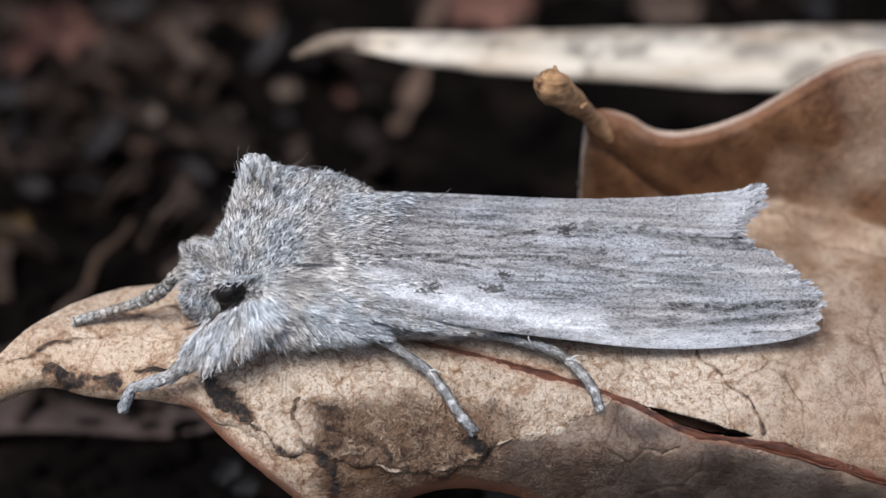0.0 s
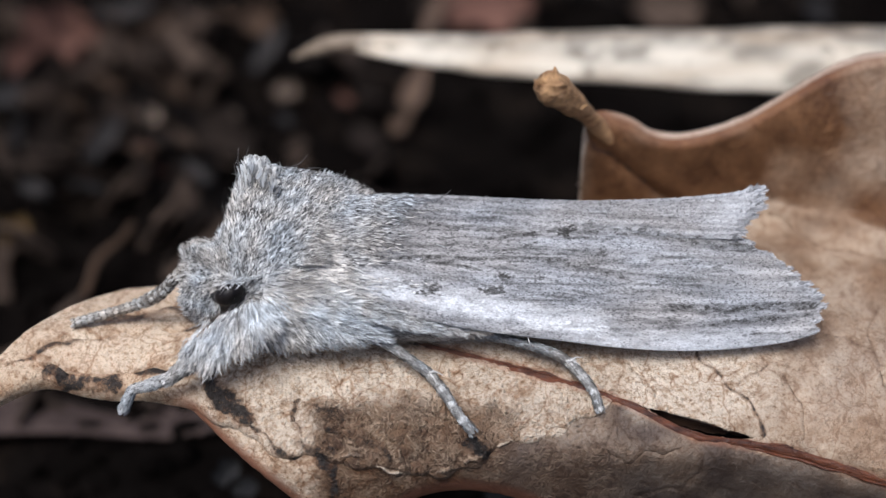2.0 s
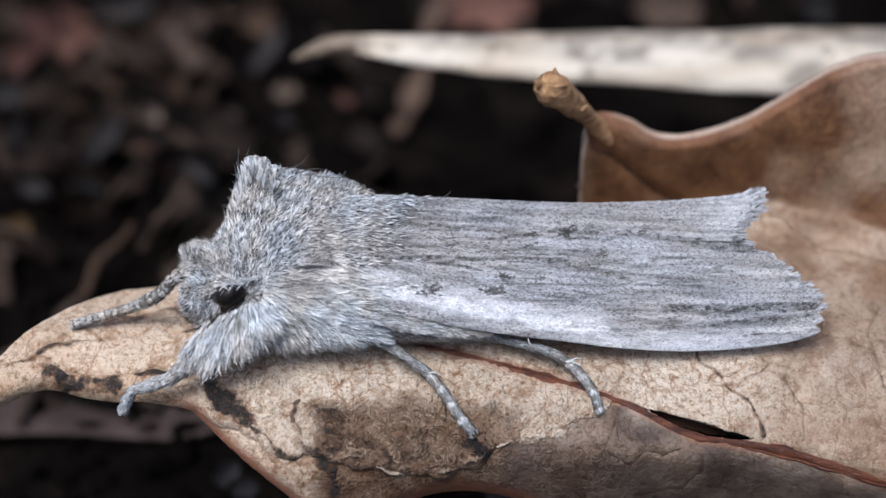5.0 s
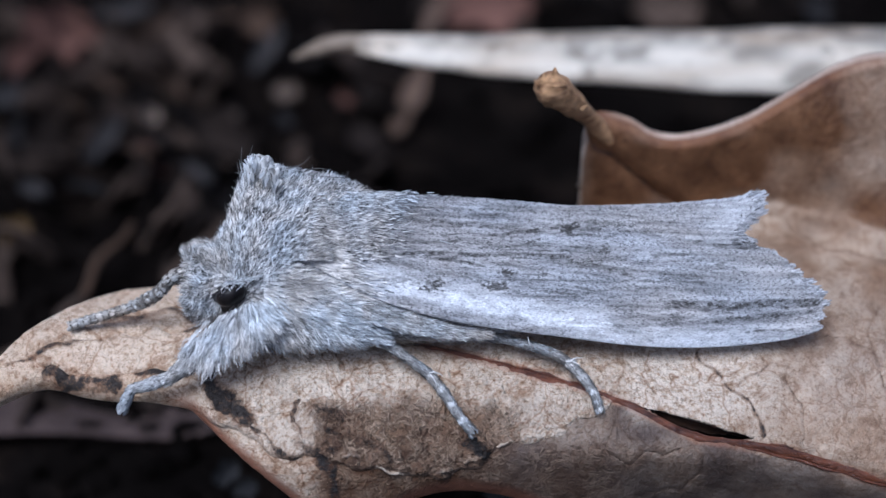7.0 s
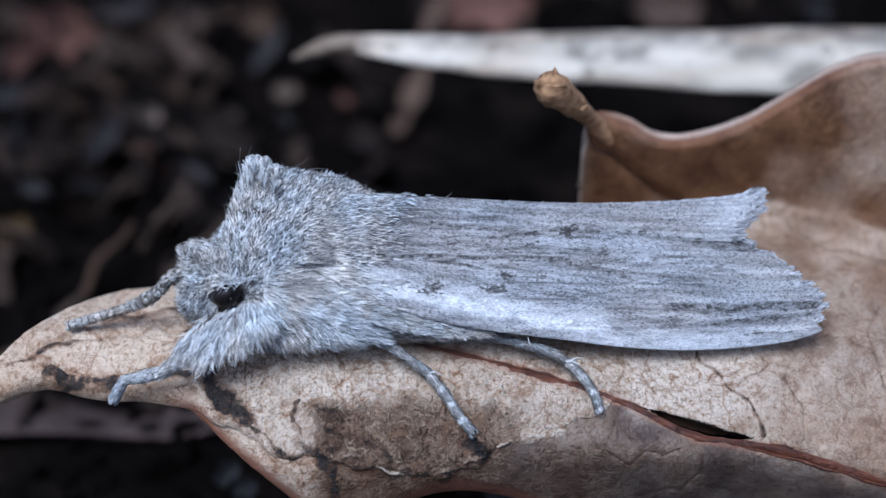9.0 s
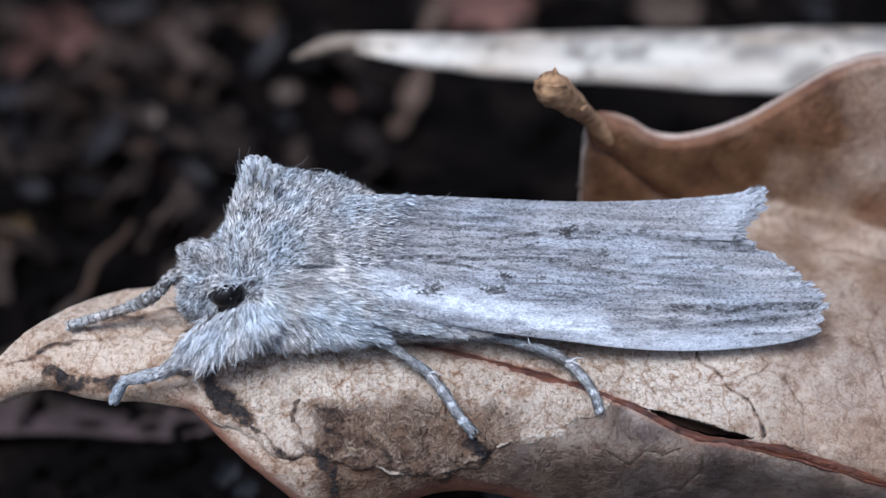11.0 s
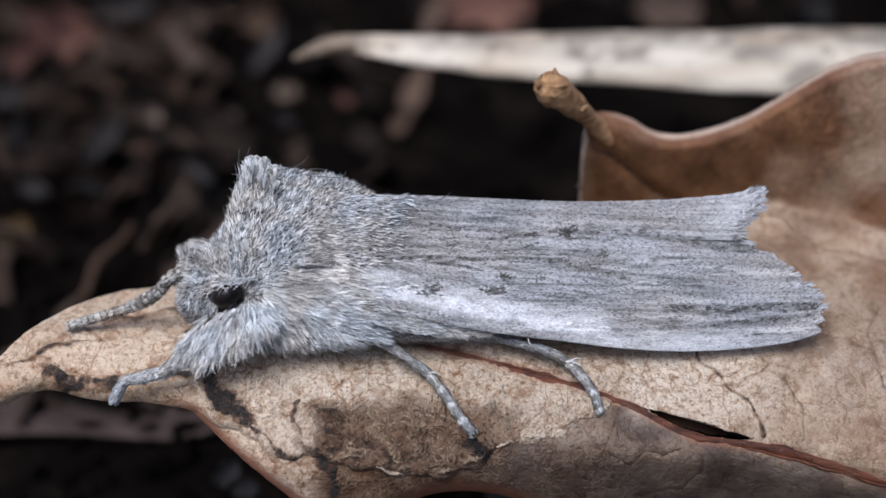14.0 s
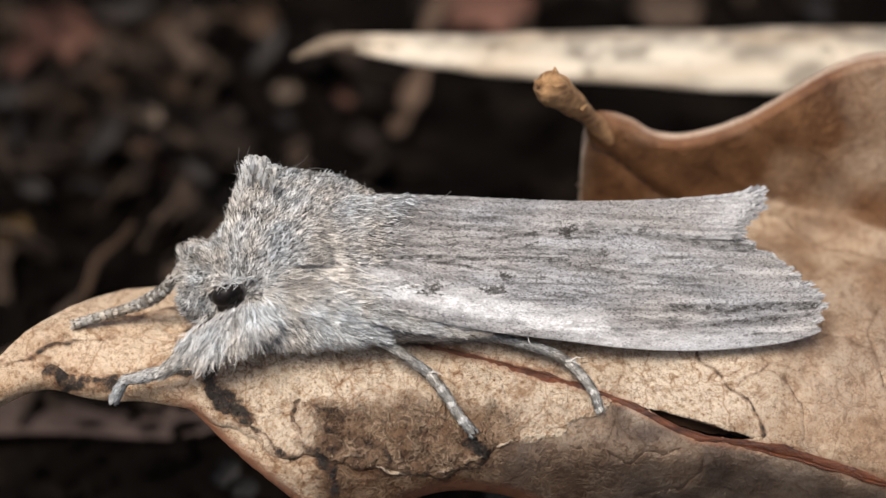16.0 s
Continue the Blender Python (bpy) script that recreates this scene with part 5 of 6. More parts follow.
ways = unit(UP * 0.9 + np.multiply.outer((uu - -8.98) * 0.7, RIGHT) + 0.5 * np.stack([rough_field(uu, uu * 0 + k, 0.12, 181 + k) for k in range(3)], 1) + rng.normal(0, 0.15, p.shape))
coat("head_tuft", "short upright tuft", PALE_FUR, head, HEAD_PIVOT, p, no, ways, rng.uniform(0.1, 0.3, N), rng.uniform(0.02, 0.04, N), 0.0, tone=rng.uniform(0, 0.5, N))
N = 14
uu = rng.uniform(-8, -7.04, N)
p = at(uu, -1.28 + rng.normal(0, 0.06, N), 3.45 + rng.normal(0, 0.03, N))
ways = unit(-UP * 0.7 + RIGHT * rng.choice((-0.7, 0.8), (N, 1)) + rng.normal(0, 0.3, p.shape))
coat("lash", "loose pale hairs over the eye", WHITE_FUR, head, HEAD_PIVOT, p, np.tile(OUT, (N, 1)), ways, rng.uniform(0.2, 0.5, N), 0.016, 0.15)

# antenna, lying on the leaf
ANTENNA_PIVOT = at(*(-9.44, -0.98), 1.9)
c = curve([(*(-9.08, -0.82), 2.0), (*(-9.44, -0.98), 2.1), (*(-9.88, -1.48), 1.7), (*(-10.44, -1.82), 1.25), (*(-11.18, -2.1), 0.95), (*(-12.18, -2.38), 0.9), (*(-13.04, -2.62), 0.95)], 150)
k = np.linspace(0, 1, 150)
r = 0.9 * steps(k, ((0, 0.2), (0.15, 0.19), (0.35, 0.23), (0.5, 0.17), (0.9, 0.15), (1, 0.16))) * (1 + 0.2 * np.cos(k * 2 * np.pi * 19))
antenna = part("antenna", tube(at(c[:, 0], c[:, 1], c[:, 2]), r, 12), LEG_SKIN, moth, "thin ringed grey antenna", ANTENNA_PIVOT)


def sleeve(path, radii, n, lean):
    """Scales laid along a tube: places, normals, ways."""
    s = rng.random(n) * (len(path) - 1.001)
    i = s.astype(int)
    f = (s - i)[:, None]
    q = path[i] * (1 - f) + path[i + 1] * f
    d = unit(path[i + 1] - path[i])
    side = unit(np.cross(d, OUT))
    top = np.cross(side, d)
    a = rng.uniform(0, 2 * np.pi, n)[:, None]
    no = np.cos(a) * side + np.sin(a) * top
    rr = np.interp(s, np.arange(len(radii)), radii)[:, None] * MM
    ways = unit(d + no * lean + rng.normal(0, 0.12, q.shape))
    return q + no * rr, no, ways, s / (len(path) - 1)


p, no, ways, s = sleeve(at(c[:, 0], c[:, 1], c[:, 2]), r, 2600, 0.15)
coat("antenna_coat", "", ANTENNA_FUR, antenna, ANTENNA_PIVOT, p, no, ways, rng.uniform(0.1, 0.18, 2600), 0.05, 0.1, True, tone=np.where(np.sin(s * 2 * np.pi * 9) > 0.3, 0.34, 0.0) + rng.uniform(0, 0.1, 2600), twist=0.12, curl=0.02)


def leg_segment(name, points, radii, parent, pivot, label="", hairs=1200, length=(0.14, 0.24), lean=0.1, bands=0, fur=LEG_FUR):
    n = 50
    c = curve(points, n)
    q = at(c[:, 0], c[:, 1], c[:, 2])
    r = np.interp(np.linspace(0, 1, n), np.linspace(0, 1, len(radii)), radii) * 0.79
    ob = part(name, tube(q, r, 12), LEG_SKIN, parent, label, pivot)
    p, no, ways, s = sleeve(q, r, hairs, lean)
    tone = (np.where(np.cos(2 * np.pi * (s * bands)) < 0.74, 0.64, 0.1) + rng.uniform(-0.25, 0.18, hairs) + 0.2 * soft(0.86, 0.95, s)) if bands else rng.uniform(0.4, 0.85, hairs) - 0.6 * soft(0.93, 0.97, s)
    tone = np.clip(tone, 0, 0.92)
    tone = tone * 0.5 if fur is PALE_FUR else tone
    coat("leg_coat", "", fur, ob, pivot, p, no, ways, rng.uniform(length[0], length[1], hairs), rng.uniform(0.035, 0.06, hairs), 0.12, True, tone=tone, twist=0.15, curl=0.03)
    return ob


# foreleg: a furred thigh and a thin shin and foot; it swings on its hip
HIP = at(*(-6.76, -2.02), 2.9)
fore = leg_segment("foreleg", [(*(-6.56, -2.08), 2.8), (*(-7.32, -2.88), 3.2), (*(-8.32, -3.62), 3.4), (*(-8.92, -3.98), 3.4)], [0.5, 0.55, 0.45, 0.3], moth, HIP, "shaggy pale foreleg with a thin banded foot",
                   1500, (0.3, 0.5), 0.3, fur=PALE_FUR)
N = 11000
k = rng.random(N)
uu = -6.44 + (-8.52 - -6.44) * k + rng.normal(0, 0.25, N)
vv = -2.22 + (-3.54 - -2.22) * k + rng.normal(0, 0.2, N)
free = vv < np.interp(uu, (-8.08, -7.68, -6.94, -6.68), (-2.42, -2.22, -1.82, -1.62))
uu, vv = uu[free], vv[free]
N = len(uu)
p = at(uu, vv, 3.85 - 0.5 * np.abs(rng.normal(0, 0.6, N)))
no = np.tile(OUT, (N, 1))
ways = fan(p, no, (-6.88, -1.58), 0.1, 0.22, (0.15, -0.5))
coat("thigh_fur", "long pale thigh hair", WHITE_FUR, fore, HIP, p, no, ways, rng.uniform(0.45, 0.8, N), rng.uniform(0.02, 0.04, N), 0.15, tone=np.clip(rng.uniform(-0.5, 0.5, N) + 0.35 * rough_field(uu + 0.5 * vv, vv - 0.5 * uu, 0.13, 76), 0, 0.9))
shin = leg_segment("shin", [(*(-8.84, -3.78), 3.5), (*(-9.24, -4.22), 3.4), (*(-9.68, -4.62), 3.2)], [0.3, 0.3, 0.22], fore, HIP, hairs=900, fur=PALE_FUR, length=(0.18, 0.32))
leg_segment("foot", [(*(-9.68, -4.58), 3.2), (*(-10.38, -4.82), 3.1), (*(-10.92, -4.98), 3.0), (*(-11.12, -5.24), 2.9), (*(-11.3, -5.66), 2.7)], [0.24, 0.25, 0.2, 0.2, 0.22], fore, HIP, hairs=1300, bands=5, fur=PALE_FUR)

# middle and hind legs
mid = leg_segment("midleg", [(*(-2.68, -2.94), 2.2), (*(-1.88, -3.42), 2.4), (*(-1.08, -3.98), 2.5), (*(-0.44, -4.46), 2.45)], [0.34, 0.2, 0.17, 0.22], moth, at(*(-2.68, -2.94), 2.2), "slender grey middle leg", 1500)
leg_segment("foot", [(*(-0.52, -4.38), 2.45), (*(0.02, -5.06), 2.75), (*(0.56, -5.88), 3.0), (*(1.04, -6.46), 3.1)], [0.2, 0.19, 0.18, 0.17, 0.2], mid, at(*(-2.68, -2.94), 2.2), hairs=1500, bands=4)
hind = leg_segment("hindleg", [(*(1.32, -3.02), 1.5), (*(2.32, -3.22), 1.9), (*(3.72, -3.62), 2.1), (*(4.48, -4.02), 2.1)], [0.2, 0.18, 0.18, 0.2], moth, at(*(1.32, -3.02), 1.5), "slender grey hind leg", 1500)
leg_segment("foot", [(*(4.4, -3.98), 2.1), (*(4.92, -4.5), 2.3), (*(5.32, -5.06), 2.55), (*(5.52, -5.62), 2.75)], [0.2, 0.19, 0.18, 0.16, 0.18], hind, at(*(1.32, -3.02), 1.5), hairs=1300, bands=3)

for leg, lines in ((hind, ([(4.36, -3.98, 2.3), (4.62, -3.98, 2.5), (4.86, -4.12, 2.6)], [(4.4, -4.06, 2.3), (4.66, -3.86, 2.4), (4.94, -3.84, 2.4)], [(3.2, -3.46, 2.3), (3.06, -3.3, 2.5), (3.0, -3.1, 2.5)])),
                   (mid, ([(-0.46, -4.42, 2.6), (-0.3, -4.62, 2.8), (-0.22, -4.86, 2.9)], [(-0.5, -4.38, 2.6), (-0.24, -4.36, 2.8), (0.0, -4.48, 2.9)]))):
    for line in lines:
        c = curve(line, 12)
        part("leg_spur", tube(at(c[:, 0], c[:, 1], c[:, 2]), np.linspace(0.035, 0.01, 12), 6), PALE_SPINE, leg, "pale spine at the joint", ORIGIN[leg])


# ---- the bleached reed blade ----
def build_reed():
    n, m = 160, 18
    k = np.linspace(0, 1, n)
    c = curve([(-3.04, 7.22), (-0.48, 6.96), (3.32, 6.82), (8.32, 6.7), (12.32, 6.6), (15.68, 6.56), (22.32, 6.52), (30.32, 5.02), (38.32, 0.42)], n)
    half = 0.95 * steps(c[:, 0], ((-3.04, 0.30), (-2.08, 0.42), (-0.48, 0.55), (2.92, 0.82), (7.32, 1.0), (12.32, 1.22), (15.68, 1.32), (38.32, 1.2)))
    a = np.linspace(-1, 1, m)[None, :]
    u = np.repeat(c[:, :1], m, 1)
    v = c[:, 1:] + half[:, None] * a + 0.04 * rough_field(u, 0 * u, 1.4, 81)
    drop = np.clip((u - 18.32) / 18.0, 0, 1) ** 1.5 * 19
    w = -14.0 - drop + 0.8 * (1 - a ** 2) * half[:, None] - 0.9 * a * half[:, None] + 0.12 * rough_field(u, v * 6, 2.0, 82)
    stain_shade = np.zeros_like(u)
    # the long top-edge line holds the reed's tan tone and painted shade
    for line, wide in (([(4.62, 6.92), (5.52, 6.88)], 0.42), ([(6.12, 6.86), (6.92, 6.82)], 0.4), ([(10.52, 6.98), (11.92, 6.94)], 0.45), ([(12.32, 6.12), (13.12, 6.32)], 0.4), ([(-3.12, 7.26), (-2.88, 7.22)], 0.35), ([(-0.48, 7.62), (4.32, 7.66), (10.32, 7.78), (15.68, 7.82)], 0.62), ([(7.92, 7.42), (10.32, 7.14)], 0.3), ([(13.92, 7.62), (16.32, 7.58)], 0.8)):
        stain_shade = np.maximum(stain_shade, 0.7 * (1 - soft(wide * 0.1, wide * 1.6, dist_line(u, v, line))))
    stain_shade = np.maximum(stain_shade, 0.3 * soft(0.1, 0.6, rough_field(u / 3, v, 0.5, 84)))
    stain_shade *= np.clip(0.75 + 0.8 * rough_field(u / 1.5, v, 0.35, 83), 0, 1)
    reed = thing("reed_blade", at(4.32, 6.02, -18), "bleached dead reed blade with a brown tip", "reed")
    p = at(u, v, w).reshape(-1, 3)
    body = part("blade", (p, grid_faces(n, m)), REED, reed, fields={"stain_shade": np.clip(stain_shade, 0, 1).ravel()})
    thick = body.modifiers.new("thickness", "SOLIDIFY")
    thick.thickness = 0.25 * MM
    thick.offset = 0.0
    c = curve([(*(-2.88, 7.3), -14.0), (*(-3.68, 7.3), -14.1), (*(-4.48, 7.1), -14.4), (*(-5.32, 6.76), -14.9)], 30)
    part("tip", tube(at(c[:, 0], c[:, 1], c[:, 2]), steps(np.linspace(0, 1, 30), ((0, 0.42), (0.6, 0.36), (1, 0.1))), 12, 0.6), REED_TIP, reed, "withered brownish tip")


build_reed()


# ---- leaf litter on the soil behind and below ----
def shard(seed, long, wide, thick, curl):
    """A broken, curled flake."""
    r = np.random.default_rng(seed)
    n, m = 16, 10
    s, a = np.linspace(-1, 1, n)[:, None], np.linspace(-1, 1, m)[None]
    edge = wide * (1 - np.abs(s) ** r.uniform(1.6, 3.5)) ** 0.5 * (1 + 0.25 * np.sin(s * r.uniform(3, 7) + r.uniform(0, 6))) + wide * 0.12
    x = long * s + 0 * a + 0.12 * long * r.uniform(-1, 1, (n, m)) * (np.abs(s) > 0.9)
    y = edge * a
    z = curl * wide * (a ** 2) * r.uniform(0.4, 1.2) + curl * long * 0.3 * s ** 2 * r.uniform(-1, 1) + 0.1 * wide * rough_field(x / long, y / wide, 0.35, seed)
    top = np.stack([x, y, z + thick / 2], -1).reshape(-1, 3)
    low = top - np.array((0, 0, thick))
    k = n * m
    f = grid_faces(n, m)
    faces = f.tolist() + (f[:, ::-1] + k).tolist()
    ring = [i * m for i in range(n)] + [(n - 1) * m + j for j in range(1, m)] + [i * m + m - 1 for i in range(n - 2, -1, -1)] + [j for j in range(m - 2, 0, -1)]
    faces += [[ring[i], ring[i - 1], ring[i - 1] + k, ring[i] + k] for i in range(len(ring))]
    return np.vstack([top, low]) * MM, faces


def twig(seed, long, radius, bow):
    r = np.random.default_rng(seed)
    s = np.linspace(-1, 1, 24)
    p = np.stack([long * s, bow * long * (1 - s ** 2) + 0.05 * long * np.sin(s * 5 + r.uniform(0, 6)), 0.04 * long * np.sin(s * 4 + r.uniform(0, 6))], 1) * MM
    return tube(p, radius * (1 + 0.2 * rough_field(s, 0 * s, 0.15, seed)) * steps(s, ((-1, 0.8), (0, 1), (1, 0.5))), 9)


ASH_CHIP = litter_material("ash_chip", (0.035, 0.033, 0.032), (0.042, 0.04, 0.038), (0.05, 0.047, 0.045))
WOOD_CHIP = litter_material("wood_sliver", (0.13, 0.085, 0.06), (0.14, 0.093, 0.066), (0.15, 0.1, 0.072))
BLUE_CHIP = litter_material("damp_chip", (0.042, 0.037, 0.034), (0.052, 0.046, 0.043), (0.062, 0.055, 0.051))
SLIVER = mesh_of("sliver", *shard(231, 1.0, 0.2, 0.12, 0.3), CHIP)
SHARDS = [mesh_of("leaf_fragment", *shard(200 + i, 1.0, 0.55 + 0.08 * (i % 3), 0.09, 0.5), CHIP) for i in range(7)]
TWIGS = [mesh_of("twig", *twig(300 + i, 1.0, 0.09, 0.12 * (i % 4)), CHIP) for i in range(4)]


def lie(mesh, name, u, v, size, spin, tilt, roll, label, category, group, material=None, lift=0.0):
    p = at(u, v, ground_point(u, v, lift))
    if material is not None:
        mesh = mesh.copy()
        mesh.materials[0] = material
    ob = tagged(new(name, mesh), label, category, group)
    ob.matrix_basis = Matrix.LocRotScale(Vector(p), Euler((radians(tilt), radians(roll), radians(spin))), (size, size, size))
    return ob


def build_litter():
    r = random.Random(11)
    for i in range(420):
        u, v = (r.uniform(-34, 34), r.uniform(-6, 18)) if i % 2 else (r.uniform(-22, 0), r.uniform(-2, 12))
        if -1.5 < u < 13 and 0 < v < 7.5:
            continue
        if r.random() < 0.6 and ((-9 < u < 4 and v > 1) or (u < -8 and v < 3)):
            continue
        if i % 4 == 3:
            lie(r.choice(TWIGS), "twig", u, v, r.uniform(2.0, 6.0), r.uniform(0, 360), r.uniform(-20, 20), r.uniform(-25, 25), "dark rotting twig on the soil", "twig", "rotting twigs", lift=0.4)
        else:
            lie(r.choice(SHARDS), "leaf_fragment", u, v, r.uniform(0.6, 3.4), r.uniform(0, 360), r.uniform(-60, 60), r.uniform(-60, 60), "dark decaying leaf fragment on the soil",
                "leaf fragment", "decaying leaf fragments", lift=r.uniform(0.2, 1.4))
    # the fragments that stand out by their colour
    soil = "on soil"
    for (u, v), size, spin, tilt, roll, mat, label in (
            ((-13.68, 7.22), 3.4, 70, 35, 10, RED_CHIP, "large rounded reddish bark flake"), ((-14.48, 6.42), 2.0, 30, 40, 0, RED_CHIP, "reddish bark flake"), ((1.52, 8.62), 3.6, 5, 45, 0, RED_CHIP, "reddish bark flake behind the reed"),
            ((-15.28, 5.42), 1.5, 20, 40, 0, GREY_CHIP, "grey leaf fragment"), ((-10.42, 4.72), 0.9, 75, 55, 0, PALE_CHIP, "small pale wood chip"), ((-9.68, 5.52), 0.9, 40, 40, 0, TAN_CHIP, "tan wood chip"),
            ((-5.58, 5.52), 0.85, 10, 30, 0, PALE_CHIP, "small pale wood chip"), ((-5.72, 4.52), 0.7, 80, 40, 0, GREY_CHIP, "small grey wood chip"), ((-3.58, 5.26), 0.8, 80, 40, 10, RED_CHIP, "small reddish bark flake"),
            ((-15.18, 0.66), 0.9, 20, 40, 0, OCHRE_CHIP, "small ochre leaf flake"), ((-13.38, 5.12), 1.4, 150, 45, 0, TAN_CHIP, "brown leaf fragment"),
            ((-14.48, 2.62), 1.5, 60, 35, 10, GREY_CHIP, "curled grey leaf fragment"), ((7.92, 8.52), 2.6, 0, 45, 0, CHIP, "brown leaf fragment"), ((-10.28, 3.02), 1.3, 110, 45, 0, RED_CHIP, "narrow reddish bark flake"),
            ((-6.68, 8.02), 1.8, 60, 40, 0, TAN_CHIP, "brown leaf fragment"), ((-9.08, 7.42), 1.6, 100, 40, 0, CHIP, "brown leaf fragment"), ((13.12, 8.42), 1.5, 60, 40, 0, GREY_CHIP, "dull grey leaf fragment"), ((-11.68, 8.22), 1.3, 120, 40, 0, CHIP, "brown leaf fragment"),
            ((-7.7, -7.95), 0.75, 60, 40, 0, ASH_CHIP, "small ash-grey flake"), ((-7.0, -8.5), 0.6, 20, 30, 0, ASH_CHIP, "small ash-grey flake"), ((2.1, -8.9), 0.9, 10, 30, 0, ASH_CHIP, "small ash-grey flake")):
        lie(r.choice(SHARDS), "litter_flake", u, v, size, spin, tilt, roll, label + " " + soil, "litter flake", "coloured litter flakes", mat, 1.8)
    for (u, v), size, spin, tilt, roll, mat, label in (
            ((-8.08, 6.62), 1.7, 100, 0, 25, PALE_CHIP, "thin curved pale twig"), ((-7.48, 4.82), 1.6, 122, 0, 25, PALE_CHIP, "thin curved pale twig"),
            ((-11.88, -0.38), 2.6, 62, 0, -20, TAN_CHIP, "thin brown twig"), ((0.22, 8.32), 1.9, 60, 0, -30, PALE_CHIP, "pale twig crossing behind the reed"), ((-12.68, 2.22), 2.4, 130, 0, 20, GREY_CHIP, "dull grey twig")):
        lie(r.choice(TWIGS), "pale_twig", u, v, size, spin, tilt, roll, label + " " + soil, "twig", "pale twigs", mat, 2.0)
    for (u, v), size, spin, tilt, roll, mat, label in (
            ((-1.12, 5.38), 2.9, 60, 15, -40, WOOD_CHIP, "flat pale brown wood sliver behind the moth"), ((-0.38, 8.22), 2.2, 62, 15, -40, WOOD_CHIP, "flat pale brown wood sliver"),
            ((-14.48, 2.02), 3.0, 115, 25, 20, BLUE_CHIP, "damp grey sliver"), ((-10.58, 3.42), 2.8, 110, 15, 25, TAN_CHIP, "narrow brown sliver"),
            ((-12.08, 3.82), 2.6, 80, 35, 0, BLUE_CHIP, "damp grey sliver"), ((-10.18, 7.82), 2.4, 80, 35, 10, TAN_CHIP, "narrow brown sliver"),
            ((-7.68, 8.22), 2.4, 110, 30, 20, TAN_CHIP, "narrow brown sliver"), ((-11.88, 5.82), 2.2, 130, 35, 10, TAN_CHIP, "narrow brown sliver"), ((-11.28, 8.42), 2.2, 20, 40, 0, BLUE_CHIP, "damp grey sliver"),
            ((-6.28, 7.02), 2.4, 70, 30, -15, BLUE_CHIP, "damp grey sliver"), ((-15.08, 4.02), 2.2, 100, 30, 10, BLUE_CHIP, "damp grey sliver"), ((-8.68, 2.62), 2.0, 120, 30, 10, BLUE_CHIP, "damp grey sliver")):
        lie(SLIVER, "wood_sliver", u, v, size, spin, tilt, roll, label + " " + soil, "wood sliver", "wood slivers", mat, 2.4)
    # a dark fallen leaf lying below the tip of the tan one
    n, m = 60, 30
    u, v, s, a = coons([(-24.08, -3.98), (-16.88, -3.98), (-11.68, -4.14), (-6.88, -4.78)], [(-24.08, -7.18), (-16.88, -6.54), (-13.28, -6.42), (-9.68, -6.62), (-6.88, -5.98)], [(-24.08, -3.98), (-24.08, -7.18)], [(-6.88, -4.78), (-6.88, -5.98)], n, m)
    w = -23.0 + 7.0 * a + 0.5 * rough_field(u, v, 2.0, 121) - 12.0 * soft(-16.88, -24.08, u) + 1.5 * soft(-12.68, -6.88, u)
    fallen = thing("fallen_leaf", at(-13.68, -6.38, -16), "dark brown fallen leaf below the tan leaf", "leaf")
    under = part("leaf_blade", (at(u, v, w).reshape(-1, 3), grid_faces(n, m)), DARK_LEAF, fallen)
    j = 14
    part("midrib", tube(at(u[:, j], v[:, j], w[:, j]), np.linspace(0.3, 0.1, n), 8), SIDE_VEIN, fallen)
    thick = under.modifiers.new("thickness", "SOLIDIFY")
    thick.thickness = 0.2 * MM
    # crumbs of soil
    shapes = []
    for i in range(1500):
        u, v = r.uniform(-34, 34), r.uniform(-12, 18)
        p = at(u, v, ground_point(u, v))
        q, f = ball(p, r.uniform(0.3, 1.1), (1, r.uniform(0.5, 1), r.uniform(0.5, 1)), 5)
        q = q + np.random.default_rng(i).normal(0, 0.12, q.shape) * MM
        shapes.append((q, f))
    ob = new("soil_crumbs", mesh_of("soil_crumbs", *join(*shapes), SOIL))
    tagged(ob, "black soil crumbs among the litter", "soil", kind="stuff")


build_litter()


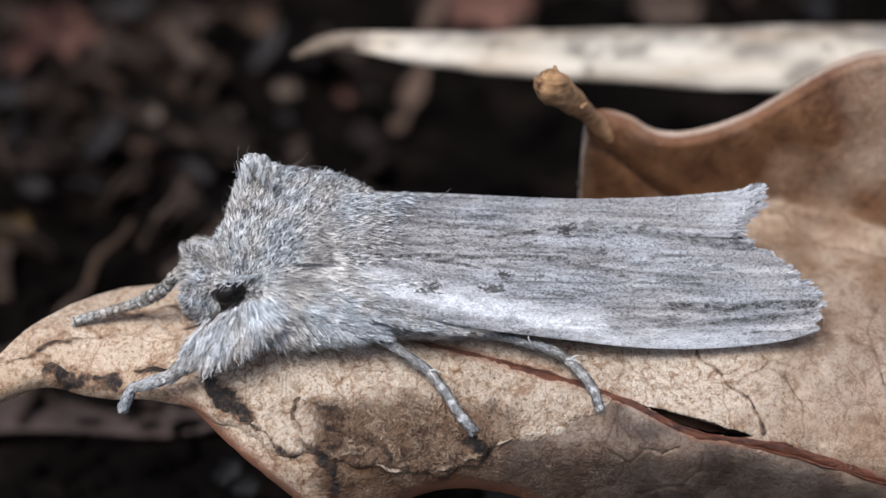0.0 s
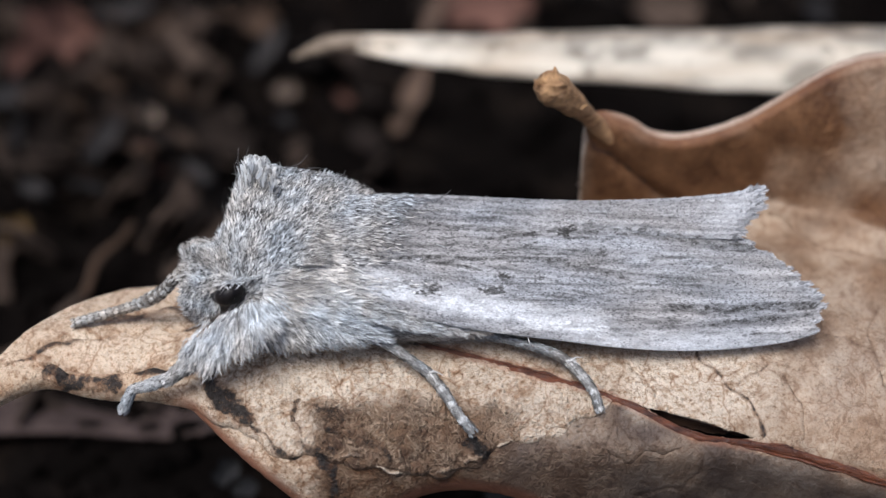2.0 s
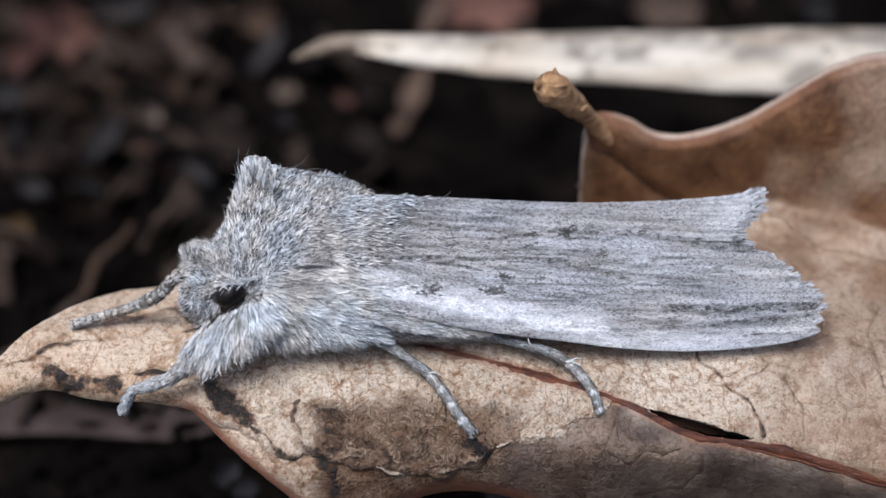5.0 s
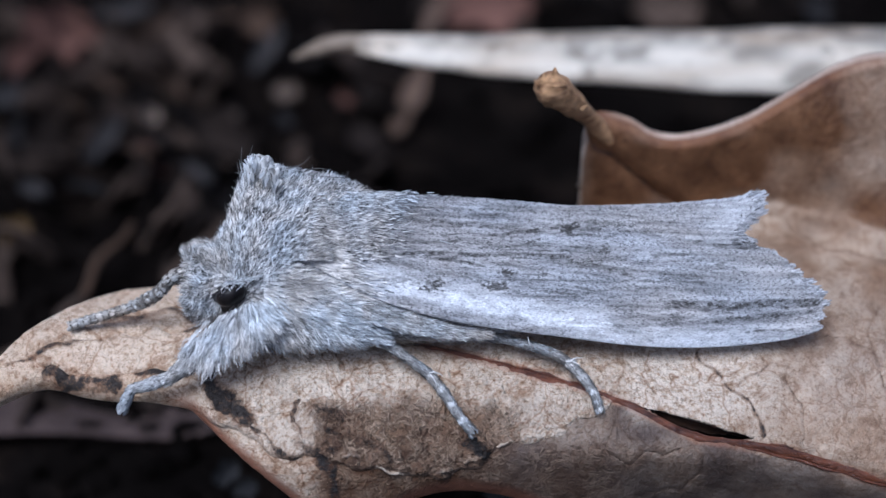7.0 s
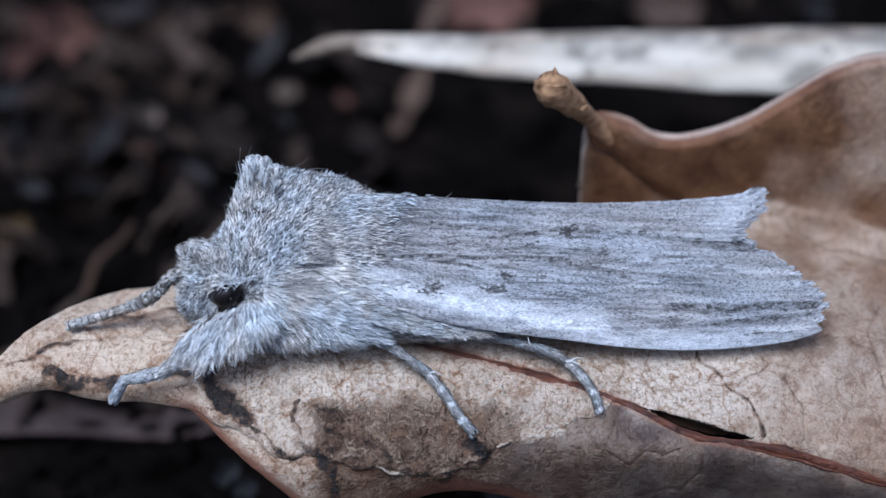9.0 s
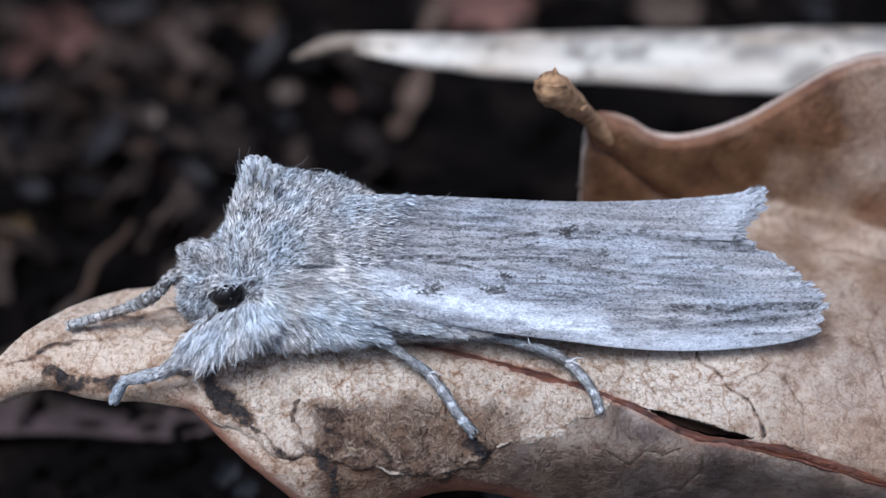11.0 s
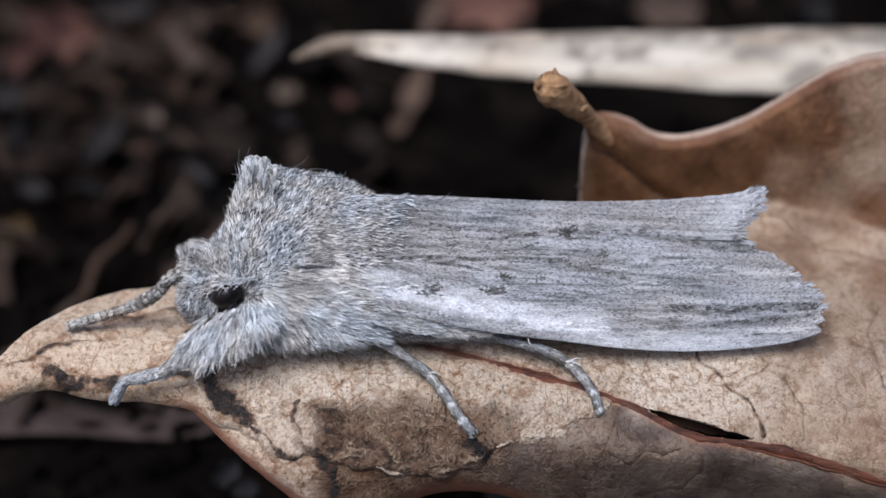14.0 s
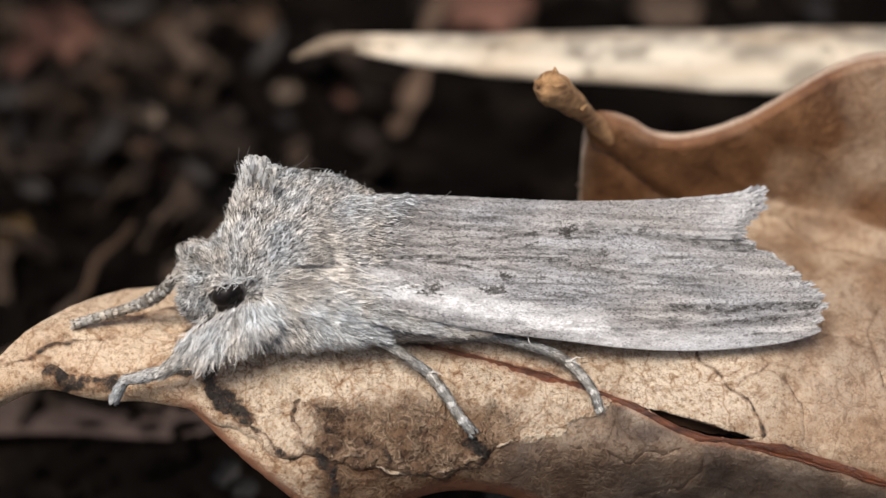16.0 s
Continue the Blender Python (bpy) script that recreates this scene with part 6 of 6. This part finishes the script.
# ---- motion ----
def motions():
    def about(ob, slide=(0, 0, 0), turn=0.0, axis=OUT):
        base = Vector(ORIGIN[ob] - ORIGIN[ob.parent])
        shift = Vector((RIGHT * slide[0] + UP * slide[1] + OUT * slide[2]) * MM)
        return Matrix.Translation(base + shift) @ Matrix.Rotation(radians(turn), 4, Vector(axis))

    # the near wing rolls about a line from its base to its tip: lifted in the second stretch, then settling
    tip = at(*(13.32, -2.38), 1.4) - WING_PIVOT
    tip = tip / np.linalg.norm(tip)
    for ob, rows in (
            (near_wing, [(0, 0, 0, 0), (4.2, 0, 0, 0), (6.3, .08, .08, -1.0), (6.6, .09, .1, -1.1), (7.0, .1, .12, -1.4), (7.5, .08, .08, -1.0), (8.0, .07, .06, -0.8), (8.5, .06, .03, -0.8),
                         (9.0, .06, .04, -0.9), (11.5, .05, 0.01, -0.5), (16, .04, .01, -0.4)]),):
        walk(ob, [(t, about(ob, (x, y, 0), a, tip)) for t, x, y, a in rows])
    walk(far_wing, [(t, about(far_wing, (x, y, 0))) for t, x, y in ((0, 0, 0), (4.2, 0, 0), (6.3, 0, -.15), (7.0, 0, -.15), (7.5, 0, -.09), (8.0, 0, -.07), (8.5, 0, -.02), (9.0, 0, -.07),
                                                                   (11.5, 0, -.02), (16, 0, -.01))])
    walk(thorax, [(t, about(thorax, (0, 0, 0), a)) for t, a in ((0, 0), (4.2, 0), (6.3, -0.8), (7.0, -1.2), (7.5, -1.0), (8.0, -0.7), (8.5, -1.0), (9.0, -0.7), (11.5, -0.4), (16, -0.2))])
    walk(head, [(t, about(head, (x, 0, 0))) for t, x in ((0, 0), (4.2, 0), (6.3, 0.01), (7.0, .04), (7.5, -.06), (8.0, -.03), (8.5, -.05), (9.0, -.08), (11.5, -.08), (16, -.09))])
    walk(antenna, [(t, about(antenna, (x, 0, -2.0 * x), a)) for t, x, a in ((0, 0, 0), (4.2, 0, 0), (6.3, -.1, 1), (7.5, -.1, 1), (9.0, -.14, 1), (11.5, -.14, 1), (14.5, -.14, 1), (16, -.02, 0.5))])
    # the foreleg lifts and swipes twice, and is set down a little further forward
    walk(fore, [(t, about(fore, (x, y, z), a)) for t, x, y, z, a in (
        (0, 0, 0, 0, 0), (4.2, 0, 0, 0, 0), (7.3, 0, 0, 0, -0.5), (7.4, 0, 0, 0, -1), (7.46, 0.0, 0.05, .3, -19), (7.53, 0, .03, .3, -9), (7.6, 0, 0, 0.1, -1.5), (7.7, 0, 0, 0, -1.5), (8.5, 0, 0, 0, -1.5),
        (8.57, .5, 0.1, .3, -23), (8.63, .4, .06, .3, -13), (8.7, -.08, 0, 0.1, -7), (8.8, -.06, 0, 0, -5), (9.2, -.05, 0, 0, -4.6), (11.5, -.05, 0, 0, -4.5), (16, -.05, 0, 0, -4.5))])


motions()
